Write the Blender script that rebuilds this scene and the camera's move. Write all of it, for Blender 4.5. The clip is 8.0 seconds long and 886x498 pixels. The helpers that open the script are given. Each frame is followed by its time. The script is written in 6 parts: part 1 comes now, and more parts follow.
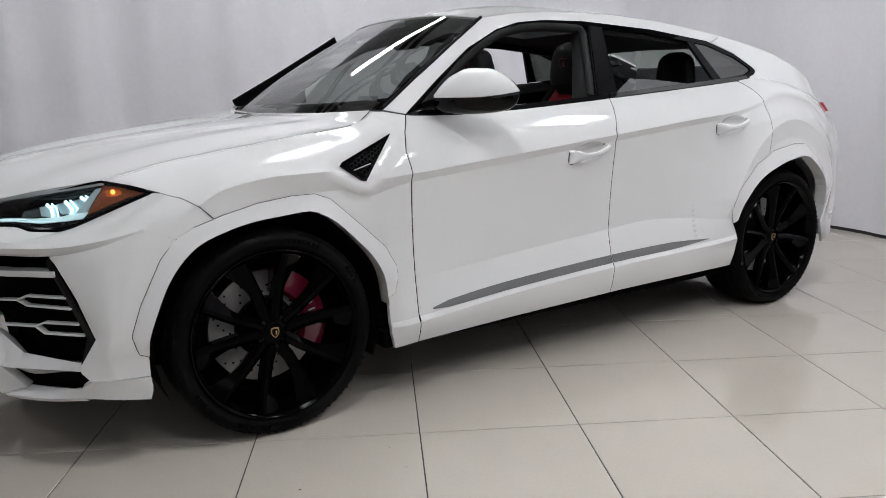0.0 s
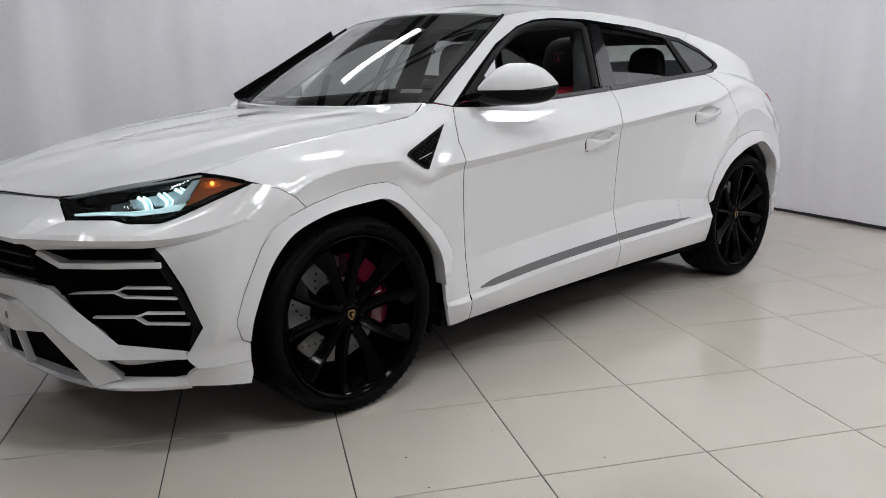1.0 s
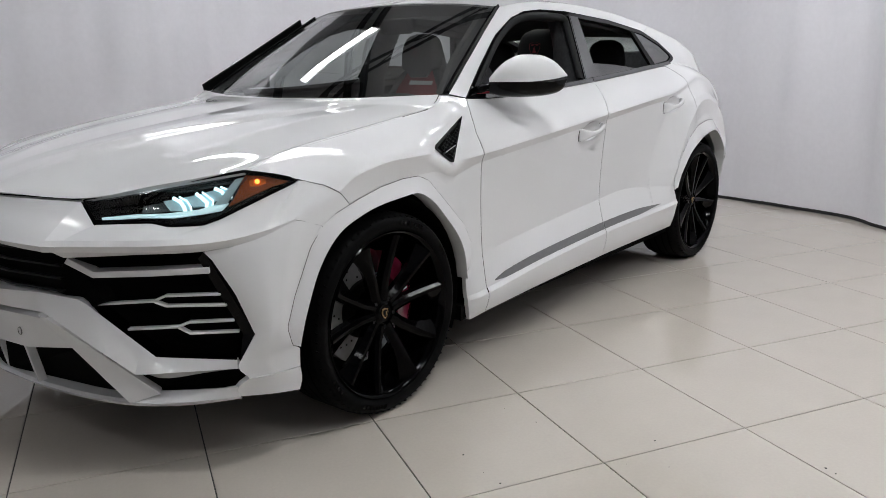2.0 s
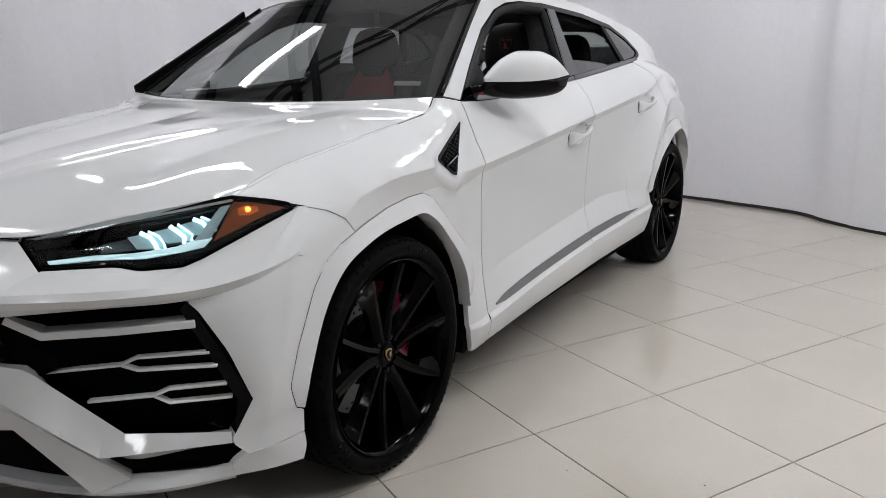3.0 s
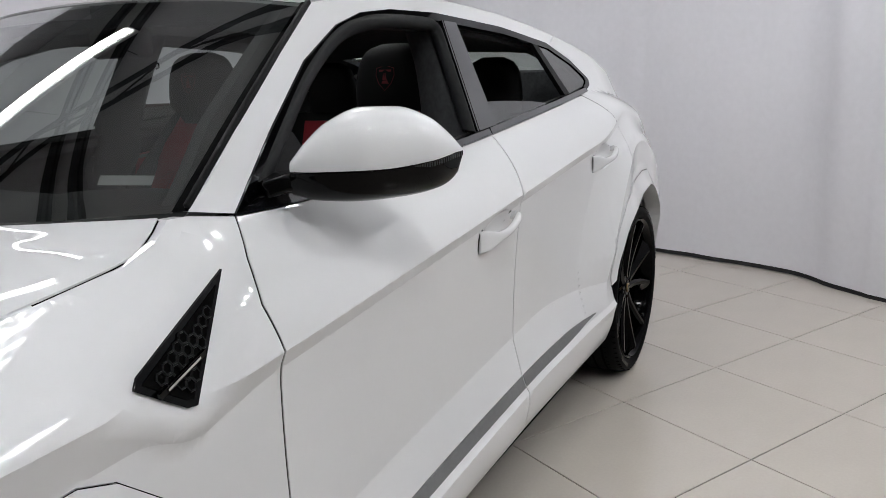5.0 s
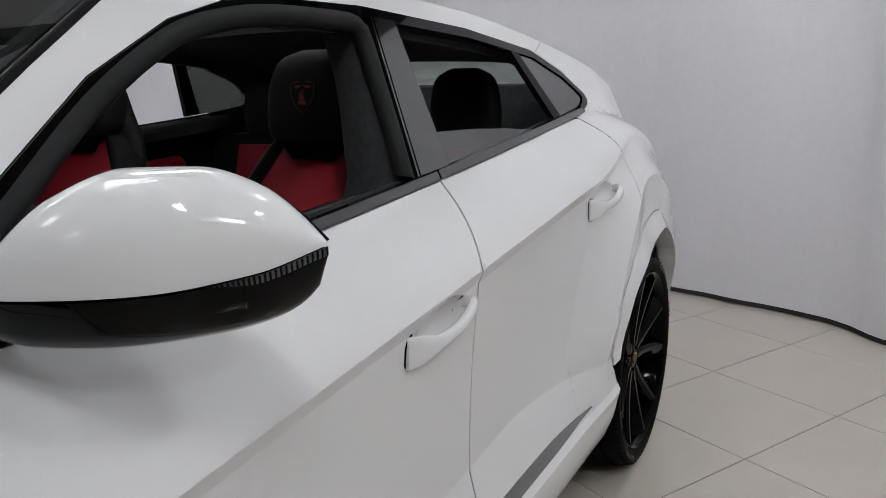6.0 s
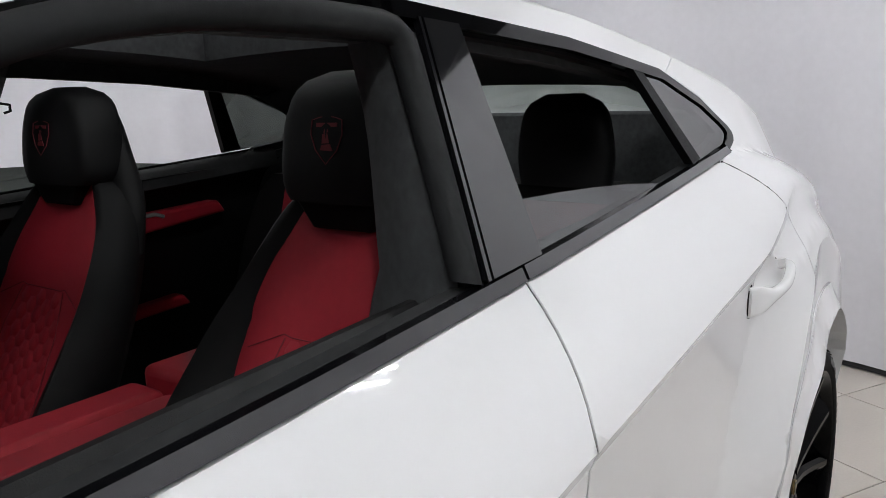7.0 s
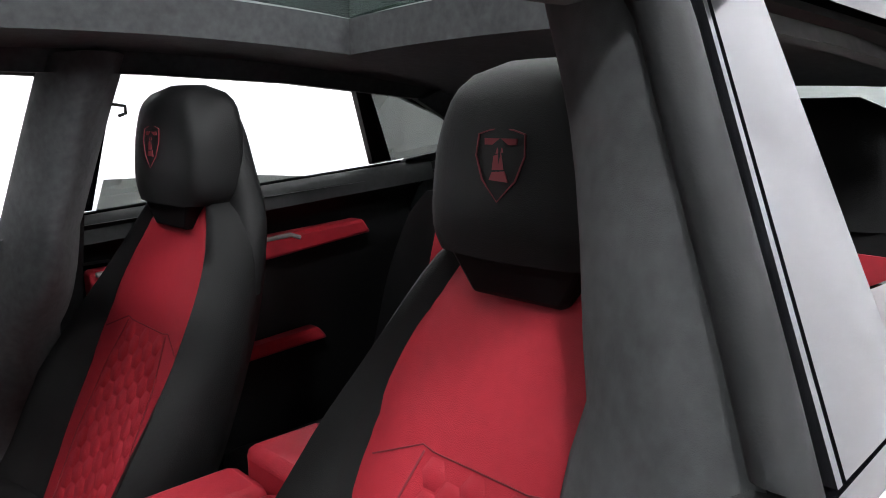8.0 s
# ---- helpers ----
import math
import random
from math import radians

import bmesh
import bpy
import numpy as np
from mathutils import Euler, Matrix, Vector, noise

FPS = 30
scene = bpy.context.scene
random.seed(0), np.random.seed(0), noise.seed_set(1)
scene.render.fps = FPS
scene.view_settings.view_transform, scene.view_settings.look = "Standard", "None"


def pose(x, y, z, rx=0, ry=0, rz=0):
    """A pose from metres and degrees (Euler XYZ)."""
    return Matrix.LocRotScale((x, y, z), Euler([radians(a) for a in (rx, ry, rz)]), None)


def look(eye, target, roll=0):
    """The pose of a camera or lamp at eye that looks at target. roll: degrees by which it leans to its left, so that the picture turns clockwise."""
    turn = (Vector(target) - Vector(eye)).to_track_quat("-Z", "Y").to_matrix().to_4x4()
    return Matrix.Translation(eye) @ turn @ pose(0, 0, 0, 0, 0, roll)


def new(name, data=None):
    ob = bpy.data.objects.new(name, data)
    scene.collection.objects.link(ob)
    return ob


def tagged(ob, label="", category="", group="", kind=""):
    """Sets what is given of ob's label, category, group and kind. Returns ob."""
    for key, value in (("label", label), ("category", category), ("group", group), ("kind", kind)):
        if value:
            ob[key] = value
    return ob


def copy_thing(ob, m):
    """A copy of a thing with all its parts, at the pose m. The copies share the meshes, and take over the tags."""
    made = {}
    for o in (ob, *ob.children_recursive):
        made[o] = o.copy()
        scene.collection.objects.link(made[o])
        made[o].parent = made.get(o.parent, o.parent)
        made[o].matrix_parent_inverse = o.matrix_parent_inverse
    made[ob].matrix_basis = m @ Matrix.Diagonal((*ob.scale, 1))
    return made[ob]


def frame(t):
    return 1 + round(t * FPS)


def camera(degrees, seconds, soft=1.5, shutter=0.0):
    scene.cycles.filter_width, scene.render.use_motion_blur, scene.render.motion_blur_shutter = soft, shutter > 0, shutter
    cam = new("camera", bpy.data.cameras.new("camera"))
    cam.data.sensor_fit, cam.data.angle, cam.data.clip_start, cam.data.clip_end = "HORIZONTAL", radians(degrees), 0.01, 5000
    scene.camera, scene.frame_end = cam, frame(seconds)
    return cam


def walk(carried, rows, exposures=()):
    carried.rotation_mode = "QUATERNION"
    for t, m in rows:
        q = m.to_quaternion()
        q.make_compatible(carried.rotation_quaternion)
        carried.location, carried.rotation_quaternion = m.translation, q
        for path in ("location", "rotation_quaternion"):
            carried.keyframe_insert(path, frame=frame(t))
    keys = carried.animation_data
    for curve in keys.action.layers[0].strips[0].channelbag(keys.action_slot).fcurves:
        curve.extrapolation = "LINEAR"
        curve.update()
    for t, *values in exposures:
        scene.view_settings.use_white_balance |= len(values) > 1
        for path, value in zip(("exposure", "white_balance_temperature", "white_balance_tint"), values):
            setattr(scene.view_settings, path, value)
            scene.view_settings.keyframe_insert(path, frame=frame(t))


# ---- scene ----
from mathutils.geometry import delaunay_2d_cdt

cam = camera(60.2, 8.0, soft=0.85)
PATH = [
    (0, (-0.95, -3.546, 1.272), (0.117, -1.907, 0.852), -1.0),
    (0.5, (-1.28, -3.409, 1.268), (-0.087, -1.862, 0.84), -1.0),
    (1, (-1.637, -3.289, 1.291), (-0.33, -1.841, 0.846), -1.0),
    (1.5, (-1.919, -3.096, 1.3), (-0.507, -1.758, 0.837), -0.8),
    (1.7, (-2.005, -2.998, 1.307), (-0.552, -1.706, 0.839), -0.8),
    (2.8, (-1.999, -2.408, 1.307), (-0.365, -1.363, 0.819), -0.8),
    (3, (-1.879, -2.304, 1.321), (-0.227, -1.29, 0.831), -0.9),
    (3.5, (-1.555, -2.106, 1.351), (0.127, -1.143, 0.857), -1.2),
    (4, (-1.159, -1.96, 1.366), (0.541, -1.028, 0.875), -1.5),
    (4.5, (-0.749, -1.881, 1.387), (0.962, -0.968, 0.9), -1.6),
    (4.7, (-0.606, -1.856, 1.401), (1.109, -0.945, 0.924), -1.8),
    (6, (0.346, -1.628, 1.421), (2.057, -0.695, 0.972), -1.5),
    (6.5, (0.659, -1.481, 1.442), (2.349, -0.496, 1.025), -1.7),
    (7, (0.934, -1.317, 1.437), (2.529, -0.176, 1.046), -1.8),
    (7.5, (1.115, -1.163, 1.441), (2.588, 0.132, 1.053), -1.6),
    (8, (1.263, -0.980, 1.437), (2.597, 0.465, 1.067), -1.3),
]
walk(cam, [(t, look(eye, target, roll)) for t, eye, target, roll in PATH],
     exposures=[(0, 0.0), (4.5, 0.0), (6, -0.36), (6.5, -0.15), (7, 0.02), (7.5, 0.75), (8, 1.85)])

# ---- light and exposure ----
scene.view_settings.exposure = 0.0
CEILING, LAMP_Z, TUBE_POWER, CURTAIN_TOP, LAMP_TURN = 4.2, 3.5, 34.0, 3.05, -28.45
# three power levels share out the light: weak over the hood, stronger beside the flank
DIM_LIGHTS = ((1.0, -0.25), (-0.95, 0.80), (-3.4, -0.9))
BRIGHT_LIGHTS = ((3.45, -1.42), (2.0, -3.35), (0.1, -4.4))
# a narrow key lamp, placed and powered to cast the mirror's shadow on the door
KEY_LIGHTS = ((-0.15, -2.40),)
STRIPS = ((1.5, 2.27), (3.45, 1.22))
world = bpy.data.worlds.new("hall")
scene.world = world
world.use_nodes = True
world.node_tree.nodes["Background"].inputs[0].default_value = (0.75, 0.77, 0.8, 1)
world.node_tree.nodes["Background"].inputs[1].default_value = 0.02

# ---- materials ----
def nodes_of(name):
    m = bpy.data.materials.new(name)
    m.use_nodes = True
    nt = m.node_tree
    return m, nt, nt.nodes["Principled BSDF"]


def mat(name, color, rough=0.5, metal=0.0, coat=0.0, coat_rough=0.03, vary=0.06, scale=(3.0, 60.0), bump=0.0, bump_scale=200.0,
        spec=0.5, rough_vary=0.08, sheen=0.0, per_object=0.0):
    """A surface with colour, gloss and relief that change at two scales, in metres of the object's own space."""
    m, nt, p = nodes_of(name)
    n, link = nt.nodes, nt.links.new
    tc = n.new("ShaderNodeTexCoord")
    facs = []
    for s in scale:
        t = n.new("ShaderNodeTexNoise")
        t.inputs["Scale"].default_value, t.inputs["Detail"].default_value = s, 4
        link(tc.outputs["Object"], t.inputs["Vector"])
        facs.append(t.outputs["Fac"])
    add = n.new("ShaderNodeMath")
    add.operation = "ADD"
    link(facs[0], add.inputs[0]), link(facs[1], add.inputs[1])
    last = add.outputs[0]
    if per_object:
        info = n.new("ShaderNodeObjectInfo")
        mad = n.new("ShaderNodeMath")
        mad.operation, mad.inputs[1].default_value = "MULTIPLY_ADD", per_object
        link(info.outputs["Random"], mad.inputs[0]), link(last, mad.inputs[2])
        last = mad.outputs[0]
    mp = n.new("ShaderNodeMapRange")
    mp.inputs[1].default_value, mp.inputs[2].default_value = 0.6, 1.4
    mp.inputs[3].default_value, mp.inputs[4].default_value = 1 - vary, 1 + vary
    link(last, mp.inputs[0])
    mix = n.new("ShaderNodeVectorMath")
    mix.operation = "SCALE"
    mix.inputs[0].default_value = color
    link(mp.outputs[0], mix.inputs["Scale"])
    link(mix.outputs[0], p.inputs["Base Color"])
    rr = n.new("ShaderNodeMapRange")
    rr.inputs[1].default_value, rr.inputs[2].default_value = 0.3, 0.7
    rr.inputs[3].default_value, rr.inputs[4].default_value = max(0.0, rough * (1 - rough_vary)), min(1.0, rough * (1 + rough_vary))
    link(facs[0], rr.inputs[0]), link(rr.outputs[0], p.inputs["Roughness"])
    p.inputs["Metallic"].default_value = metal
    p.inputs["Coat Weight"].default_value, p.inputs["Coat Roughness"].default_value = coat, coat_rough
    p.inputs["Specular IOR Level"].default_value = spec
    if sheen:
        p.inputs["Sheen Weight"].default_value, p.inputs["Sheen Roughness"].default_value = sheen, 0.5
    if bump:
        t = n.new("ShaderNodeTexNoise")
        t.inputs["Scale"].default_value, t.inputs["Detail"].default_value = bump_scale, 3
        link(tc.outputs["Object"], t.inputs["Vector"])
        b = n.new("ShaderNodeBump")
        b.inputs["Strength"].default_value, b.inputs["Distance"].default_value = bump, 0.002
        link(t.outputs["Fac"], b.inputs["Height"])
        link(b.outputs[0], p.inputs["Normal"])
    return m


def glass(name, tint, gloss_rough=0.0, ior=1.5):
    """A thin pane: it tints what shines through and mirrors by its angle."""
    m, nt, p = nodes_of(name)
    n, link = nt.nodes, nt.links.new
    n.remove(p)
    tr, gl, lw, pw, fr, mx = (n.new("ShaderNode" + k) for k in ("BsdfTransparent", "BsdfGlossy", "LayerWeight", "Math", "Math", "MixShader"))
    tr.inputs[0].default_value = (*tint, 1)
    gl.inputs["Roughness"].default_value = gloss_rough
    f0 = 1.9 * ((ior - 1) / (ior + 1)) ** 2
    lw.inputs["Blend"].default_value = 0.5
    pw.operation, pw.inputs[1].default_value = "POWER", 5.0
    fr.operation, fr.inputs[1].default_value, fr.inputs[2].default_value = "MULTIPLY_ADD", 1 - f0, f0
    link(lw.outputs["Facing"], pw.inputs[0]), link(pw.outputs[0], fr.inputs[0])
    link(fr.outputs[0], mx.inputs[0]), link(tr.outputs[0], mx.inputs[1]), link(gl.outputs[0], mx.inputs[2])
    link(mx.outputs[0], n["Material Output"].inputs[0])
    return m


def glow(name, color, strength):
    m, nt, p = nodes_of(name)
    p.inputs["Base Color"].default_value = (*color, 1)
    p.inputs["Emission Color"].default_value = (*color, 1)
    p.inputs["Emission Strength"].default_value = strength
    return m


PAINT = mat("white_paint", (0.75, 0.75, 0.762), 0.45, coat=1.0, coat_rough=0.012, vary=0.008, spec=0.0)
PIANO = mat("gloss_black", (0.0010, 0.0010, 0.0012), 0.04, coat=0.0, vary=0.1, spec=0.14)
COVER = mat("gloss_black_cover", (0.004, 0.004, 0.005), 0.08, coat=0.6, vary=0.1, spec=0.6)
BLACK = mat("black_plastic", (0.004, 0.004, 0.0044), 0.5, vary=0.2, bump=0.15, bump_scale=900, spec=0.12)
VOID = mat("dark_liner", (0.0018, 0.0018, 0.0018), 0.9, vary=0.2, spec=0.05)
SEAL = mat("rubber_seal", (0.013, 0.0135, 0.0142), 0.6, vary=0.2, bump=0.1, bump_scale=500, spec=0.1)
RUBBER = mat("tyre_rubber", (0.0026, 0.0026, 0.0028), 0.6, vary=0.25, bump=0.2, bump_scale=300, spec=0.05)
RIM = mat("black_rim_paint", (0.0008, 0.0008, 0.0010), 0.10, coat=0.0, vary=0.15, spec=0.06)
DISC = mat("brake_steel", (0.34, 0.34, 0.345), 0.45, metal=0.6, vary=0.12, bump=0.1, bump_scale=300)
CALIPER = mat("red_caliper", (0.17, 0.010, 0.034), 0.24, coat=0.8, vary=0.08)
STRIP = mat("grey_insert", (0.16, 0.16, 0.165), 0.5, vary=0.12, bump=0.1, bump_scale=400)
CHROME = mat("bright_metal", (0.7, 0.7, 0.71), 0.12, metal=1.0, vary=0.04)
GOLD = mat("gold_badge", (0.42, 0.29, 0.13), 0.35, metal=0.9, vary=0.08)
LETTER = mat("pale_print", (0.55, 0.55, 0.55), 0.5, vary=0.05)
RED_LEATHER = mat("red_leather", (0.36, 0.021, 0.034), 0.48, vary=0.10, bump=0.35, bump_scale=700, spec=0.25)
DARK_LEATHER = mat("black_leather", (0.0046, 0.0046, 0.0050), 0.56, vary=0.15, bump=0.25, bump_scale=650, spec=0.22)
PAD = mat("padded_cap", (0.022, 0.0225, 0.0235), 0.7, vary=0.25, scale=(8.0, 60.0), bump=0.2, bump_scale=800, spec=0.15)
SUEDE = mat("dark_suede", (0.050, 0.052, 0.0545), 0.9, vary=0.32, scale=(9.0, 60.0), bump=0.2, bump_scale=900, sheen=0.05, spec=0.1)
STITCH = mat("red_thread", (0.17, 0.018, 0.026), 0.7, vary=0.1)
AMBER = mat("amber_reflector", (0.30, 0.070, 0.018), 0.25, coat=0.6, vary=0.55, scale=(45.0, 300.0), bump=0.6, bump_scale=420)
TAIL = mat("red_lamp", (0.35, 0.02, 0.03), 0.2, coat=1.0, vary=0.1)
LAMP_IN = mat("lamp_inside", (0.06, 0.075, 0.082), 0.45, vary=0.3, scale=(50.0, 300.0), spec=0.3)
LAMP_CLEAR = mat("lamp_reflector", (0.50, 0.66, 0.70), 0.45, vary=0.15, scale=(60.0, 400.0), spec=0.3)
STRIPED = mat("ribbed_lens", (0.05, 0.055, 0.06), 0.25, vary=0.2, spec=0.5)
DRL = glow("daylight_strip", (0.58, 0.80, 0.84), 0.52)
LED = glow("led_beam", (0.62, 0.92, 1.0), 1.8)
# the amber again, with the bulb's glow put into a brighter colour
AMBER_LIT = mat("lit_amber", (0.75, 0.20, 0.035), 0.2, coat=0.6, vary=0.5, scale=(90.0, 420.0), bump=0.8, bump_scale=500)
BULB = glow("amber_bulb", (1.0, 0.30, 0.05), 3.0)
TUBE = glow("fluorescent_tube", (0.965, 0.985, 1.0), TUBE_POWER)
# tube strengths only balance the light on the car; the age of tubes plays no part
DIM_TUBE = glow("dim_fluorescent_tube", (0.965, 0.985, 1.0), TUBE_POWER * 0.72)
BRIGHT_TUBE = glow("bright_fluorescent_tube", (0.965, 0.985, 1.0), TUBE_POWER * 2.0)
KEY_TUBE = glow("key_fluorescent_tube", (0.965, 0.985, 1.0), TUBE_POWER * 6.4)
SHIELD = glass("windscreen_glass", (0.385, 0.415, 0.40), ior=2.05)
TINT = glass("tinted_glass", (0.10, 0.11, 0.10), ior=1.9)
TAIL_TINT = glass("tailgate_tint", (0.40, 0.44, 0.41), ior=1.5)
ROOF_TINT = glass("roof_glass_tint", (0.03, 0.045, 0.038), ior=1.6)
LAMP_LENS = glass("lamp_lens", (0.93, 0.95, 0.96), ior=1.45)
CLOTH = mat("curtain_cloth", (0.755, 0.745, 0.785), 0.92, vary=0.035, scale=(0.9, 25.0), bump=0.25, bump_scale=600, spec=0.15, sheen=0.1)
HEM = mat("black_hem", (0.016, 0.015, 0.016), 0.85, vary=0.2)
TILE = mat("polished_tile", (0.58, 0.532, 0.474), 0.05, vary=0.04, scale=(4.0, 90.0), spec=0.75, rough_vary=0.35, per_object=0.12)
GROUT = mat("tile_grout", (0.05, 0.048, 0.046), 0.85, vary=0.25, scale=(5.0, 80.0))
ROOF_DARK = mat("pale_ceiling", (0.56, 0.56, 0.565), 0.85, vary=0.08)
WALL_DARK = mat("grey_wall", (0.34, 0.34, 0.35), 0.85, vary=0.15)
WALL_PALE = mat("pale_wall", (0.38, 0.38, 0.385), 0.85, vary=0.12)
STEEL = mat("black_truss", (0.012, 0.012, 0.013), 0.5, vary=0.15)
HOUSING = mat("white_housing", (0.7, 0.7, 0.7), 0.4, vary=0.05)


# ---- mesh helpers ----
def part(name, bm, material, parent=None, label="", sharp=32.0, smooth=True, bevel=0.0):
    """Links a bmesh as one mesh object, under a thing or a part."""
    me = bpy.data.meshes.new(name)
    bm.normal_update()
    bm.to_mesh(me)
    bm.free()
    if smooth and len(me.polygons):
        me.shade_smooth()
        me.set_sharp_from_angle(angle=radians(sharp))
    me.materials.append(material)
    ob = new(name, me)
    if parent is not None:
        ob.parent = parent
    if bevel:
        b = ob.modifiers.new("edge", "BEVEL")
        b.width, b.segments, b.limit_method, b.angle_limit = bevel, 2, "ANGLE", radians(35)
        b.harden_normals = False
    if label:
        tagged(ob, label)
    return ob


def curve_points(pts, n, smooth=True):
    """n points at even chord steps along a line through pts."""
    p = np.array(pts, float)
    if smooth and len(p) > 2:
        q = np.vstack([2 * p[0] - p[1], p, 2 * p[-1] - p[-2]])
        out = []
        for i in range(len(p) - 1):
            a, b, c, d = q[i:i + 4]
            for s in np.linspace(0, 1, 12, endpoint=False):
                out.append(0.5 * (2 * b + (c - a) * s + (2 * a - 5 * b + 4 * c - d) * s * s + (3 * b - a - 3 * c + d) * s ** 3))
        out.append(p[-1])
        p = np.array(out)
    d = np.r_[0, np.cumsum(np.linalg.norm(np.diff(p, axis=0), axis=1))]
    t = np.linspace(0, d[-1], n)
    return np.array([np.interp(t, d, p[:, k]) for k in range(p.shape[1])]).T


def grid_mesh(rows, bm=None):
    """Faces between rows of points, all of one length."""
    bm = bm or bmesh.new()
    vs = [[bm.verts.new(p) for p in r] for r in rows]
    for a, b in zip(vs, vs[1:]):
        for i in range(len(a) - 1):
            bm.faces.new((a[i], a[i + 1], b[i + 1], b[i]))
    return bm


def coons(c0, c1, d0, d1, nu=16, nv=12, smooth=True, relief=None):
    """A patch spanned by four lines: c0, c1 run along u at v = 0, 1; d0, d1 along v at u = 0, 1."""
    c0, c1 = curve_points(c0, nu, smooth), curve_points(c1, nu, smooth)
    d0, d1 = curve_points(d0, nv, smooth), curve_points(d1, nv, smooth)
    rows = []
    for j in range(nv):
        v = j / (nv - 1)
        row = []
        for i in range(nu):
            u = i / (nu - 1)
            p = (1 - v) * c0[i] + v * c1[i] + (1 - u) * d0[j] + u * d1[j]
            p = p - ((1 - u) * (1 - v) * c0[0] + u * (1 - v) * c0[-1] + (1 - u) * v * c1[0] + u * v * c1[-1])
            if relief:
                p = p + np.array(relief(u, v))
            row.append(p)
        rows.append(row)
    return grid_mesh(rows)


def face_out(bm, out):
    """Turns all faces to the side that out points to."""
    bm.normal_update()
    total = Vector((0, 0, 0))
    for f in bm.faces:
        total += f.normal * f.calc_area()
    if total.dot(Vector(out)) < 0:
        bmesh.ops.reverse_faces(bm, faces=bm.faces[:])
    bm.normal_update()


def flange(bm, depth, out=None):
    """Folds the open edges of a panel back by depth, so that it has a visible thickness."""
    bm.normal_update()
    edges = [e for e in bm.edges if e.is_boundary]
    inward = {}
    for e in edges:
        for v in e.verts:
            inward[v.co.copy().freeze()] = Vector(out) * -depth if out else v.normal * -depth
    made = bmesh.ops.extrude_edge_only(bm, edges=edges)["geom"]
    for v in made:
        if isinstance(v, bmesh.types.BMVert):
            v.co += inward[v.co.copy().freeze()]
    bm.normal_update()


def inset_polygon(pts, d):
    """The polygon drawn in by d on all sides."""
    p = np.array(pts, float)
    x, y = p[:, 0], p[:, 1]
    if np.sum(x * np.roll(y, -1) - y * np.roll(x, -1)) < 0:
        p = p[::-1]
    out = []
    for i in range(len(p)):
        a, b = p[i] - p[i - 1], p[(i + 1) % len(p)] - p[i]
        a, b = a / np.linalg.norm(a), b / np.linalg.norm(b)
        na, nb = np.array((-a[1], a[0])), np.array((-b[1], b[0]))
        m = na + nb
        m = m / max(np.linalg.norm(m), 1e-6)
        out.append(p[i] + m * d / max(m @ na, 0.35))
    return np.array(out)


def inside(poly, q):
    c = False
    for i in range(len(poly)):
        (x1, y1), (x2, y2) = poly[i - 1], poly[i]
        if (y1 > q[1]) != (y2 > q[1]) and q[0] < (x2 - x1) * (q[1] - y1) / (y2 - y1) + x1:
            c = not c
    return c


def edge_distance(poly, q):
    a, b = np.roll(poly, 1, axis=0), poly
    d = b - a
    t = np.clip(np.sum((q - a) * d, axis=1) / np.maximum(np.sum(d * d, axis=1), 1e-12), 0, 1)
    return np.min(np.linalg.norm(a + d * t[:, None] - q, axis=1))


def flat_mesh(outline, place, step=0.03, lines=(), inset=0.0):
    """A finely cut sheet within a flat outline; place() turns each flat point into a point in space. lines: creases that the cuts keep to."""
    poly = inset_polygon(outline, inset)
    dense = []
    for i in range(len(poly)):
        a, b = poly[i], poly[(i + 1) % len(poly)]
        k = max(1, int(np.linalg.norm(b - a) / step))
        dense += [a + (b - a) * j / k for j in range(k)]
    dense = np.array(dense)
    pts, edges = [Vector(p) for p in dense], []
    kept = []
    for ln in lines:
        cp = curve_points(ln, max(2, int(np.sum(np.linalg.norm(np.diff(np.array(ln), axis=0), axis=1)) / step) + 1), False)
        last = None
        for q in cp:
            if inside(dense, q) and edge_distance(dense, q) > step * 0.3:
                pts.append(Vector(q))
                kept.append(q)
                if last is not None:
                    edges.append((last, len(pts) - 1))
                last = len(pts) - 1
            else:
                last = None
    kept = np.array(kept) if kept else np.zeros((0, 2))
    lo, hi = dense.min(0), dense.max(0)
    for i, gx in enumerate(np.arange(lo[0] + step / 2, hi[0], step)):
        for gy in np.arange(lo[1] + step / 2 * (1 + i % 2), hi[1], step):
            q = np.array((gx, gy))
            if inside(dense, q) and edge_distance(dense, q) > step * 0.45 and (not len(kept) or np.min(np.linalg.norm(kept - q, axis=1)) > step * 0.4):
                pts.append(Vector(q))
    vs, _, fs = delaunay_2d_cdt(pts, edges, [list(range(len(dense)))], 1, 1e-5)[:3]
    bm = bmesh.new()
    bv = [bm.verts.new(place(v.x, v.y)) for v in vs]
    for f in fs:
        if len(set(f)) == 3:
            bm.faces.new([bv[i] for i in f])
    for v in [v for v in bm.verts if not v.link_faces]:
        bm.verts.remove(v)
    return bm


def box(bm, lo, hi):
    """Adds a box between two corners."""
    r = bmesh.ops.create_cube(bm, size=1.0)
    for v in r["verts"]:
        for k in range(3):
            v.co[k] = lo[k] + (v.co[k] + 0.5) * (hi[k] - lo[k])
    return bm


def bar(bm, a, b, r, sides=8):
    """Adds a round rod from a to b."""
    a, b = Vector(a), Vector(b)
    m = Matrix.Translation((a + b) / 2) @ (b - a).to_track_quat("Z", "Y").to_matrix().to_4x4()
    bmesh.ops.create_cone(bm, cap_ends=True, segments=sides, radius1=r, radius2=r, depth=(b - a).length, matrix=m)
    return bm


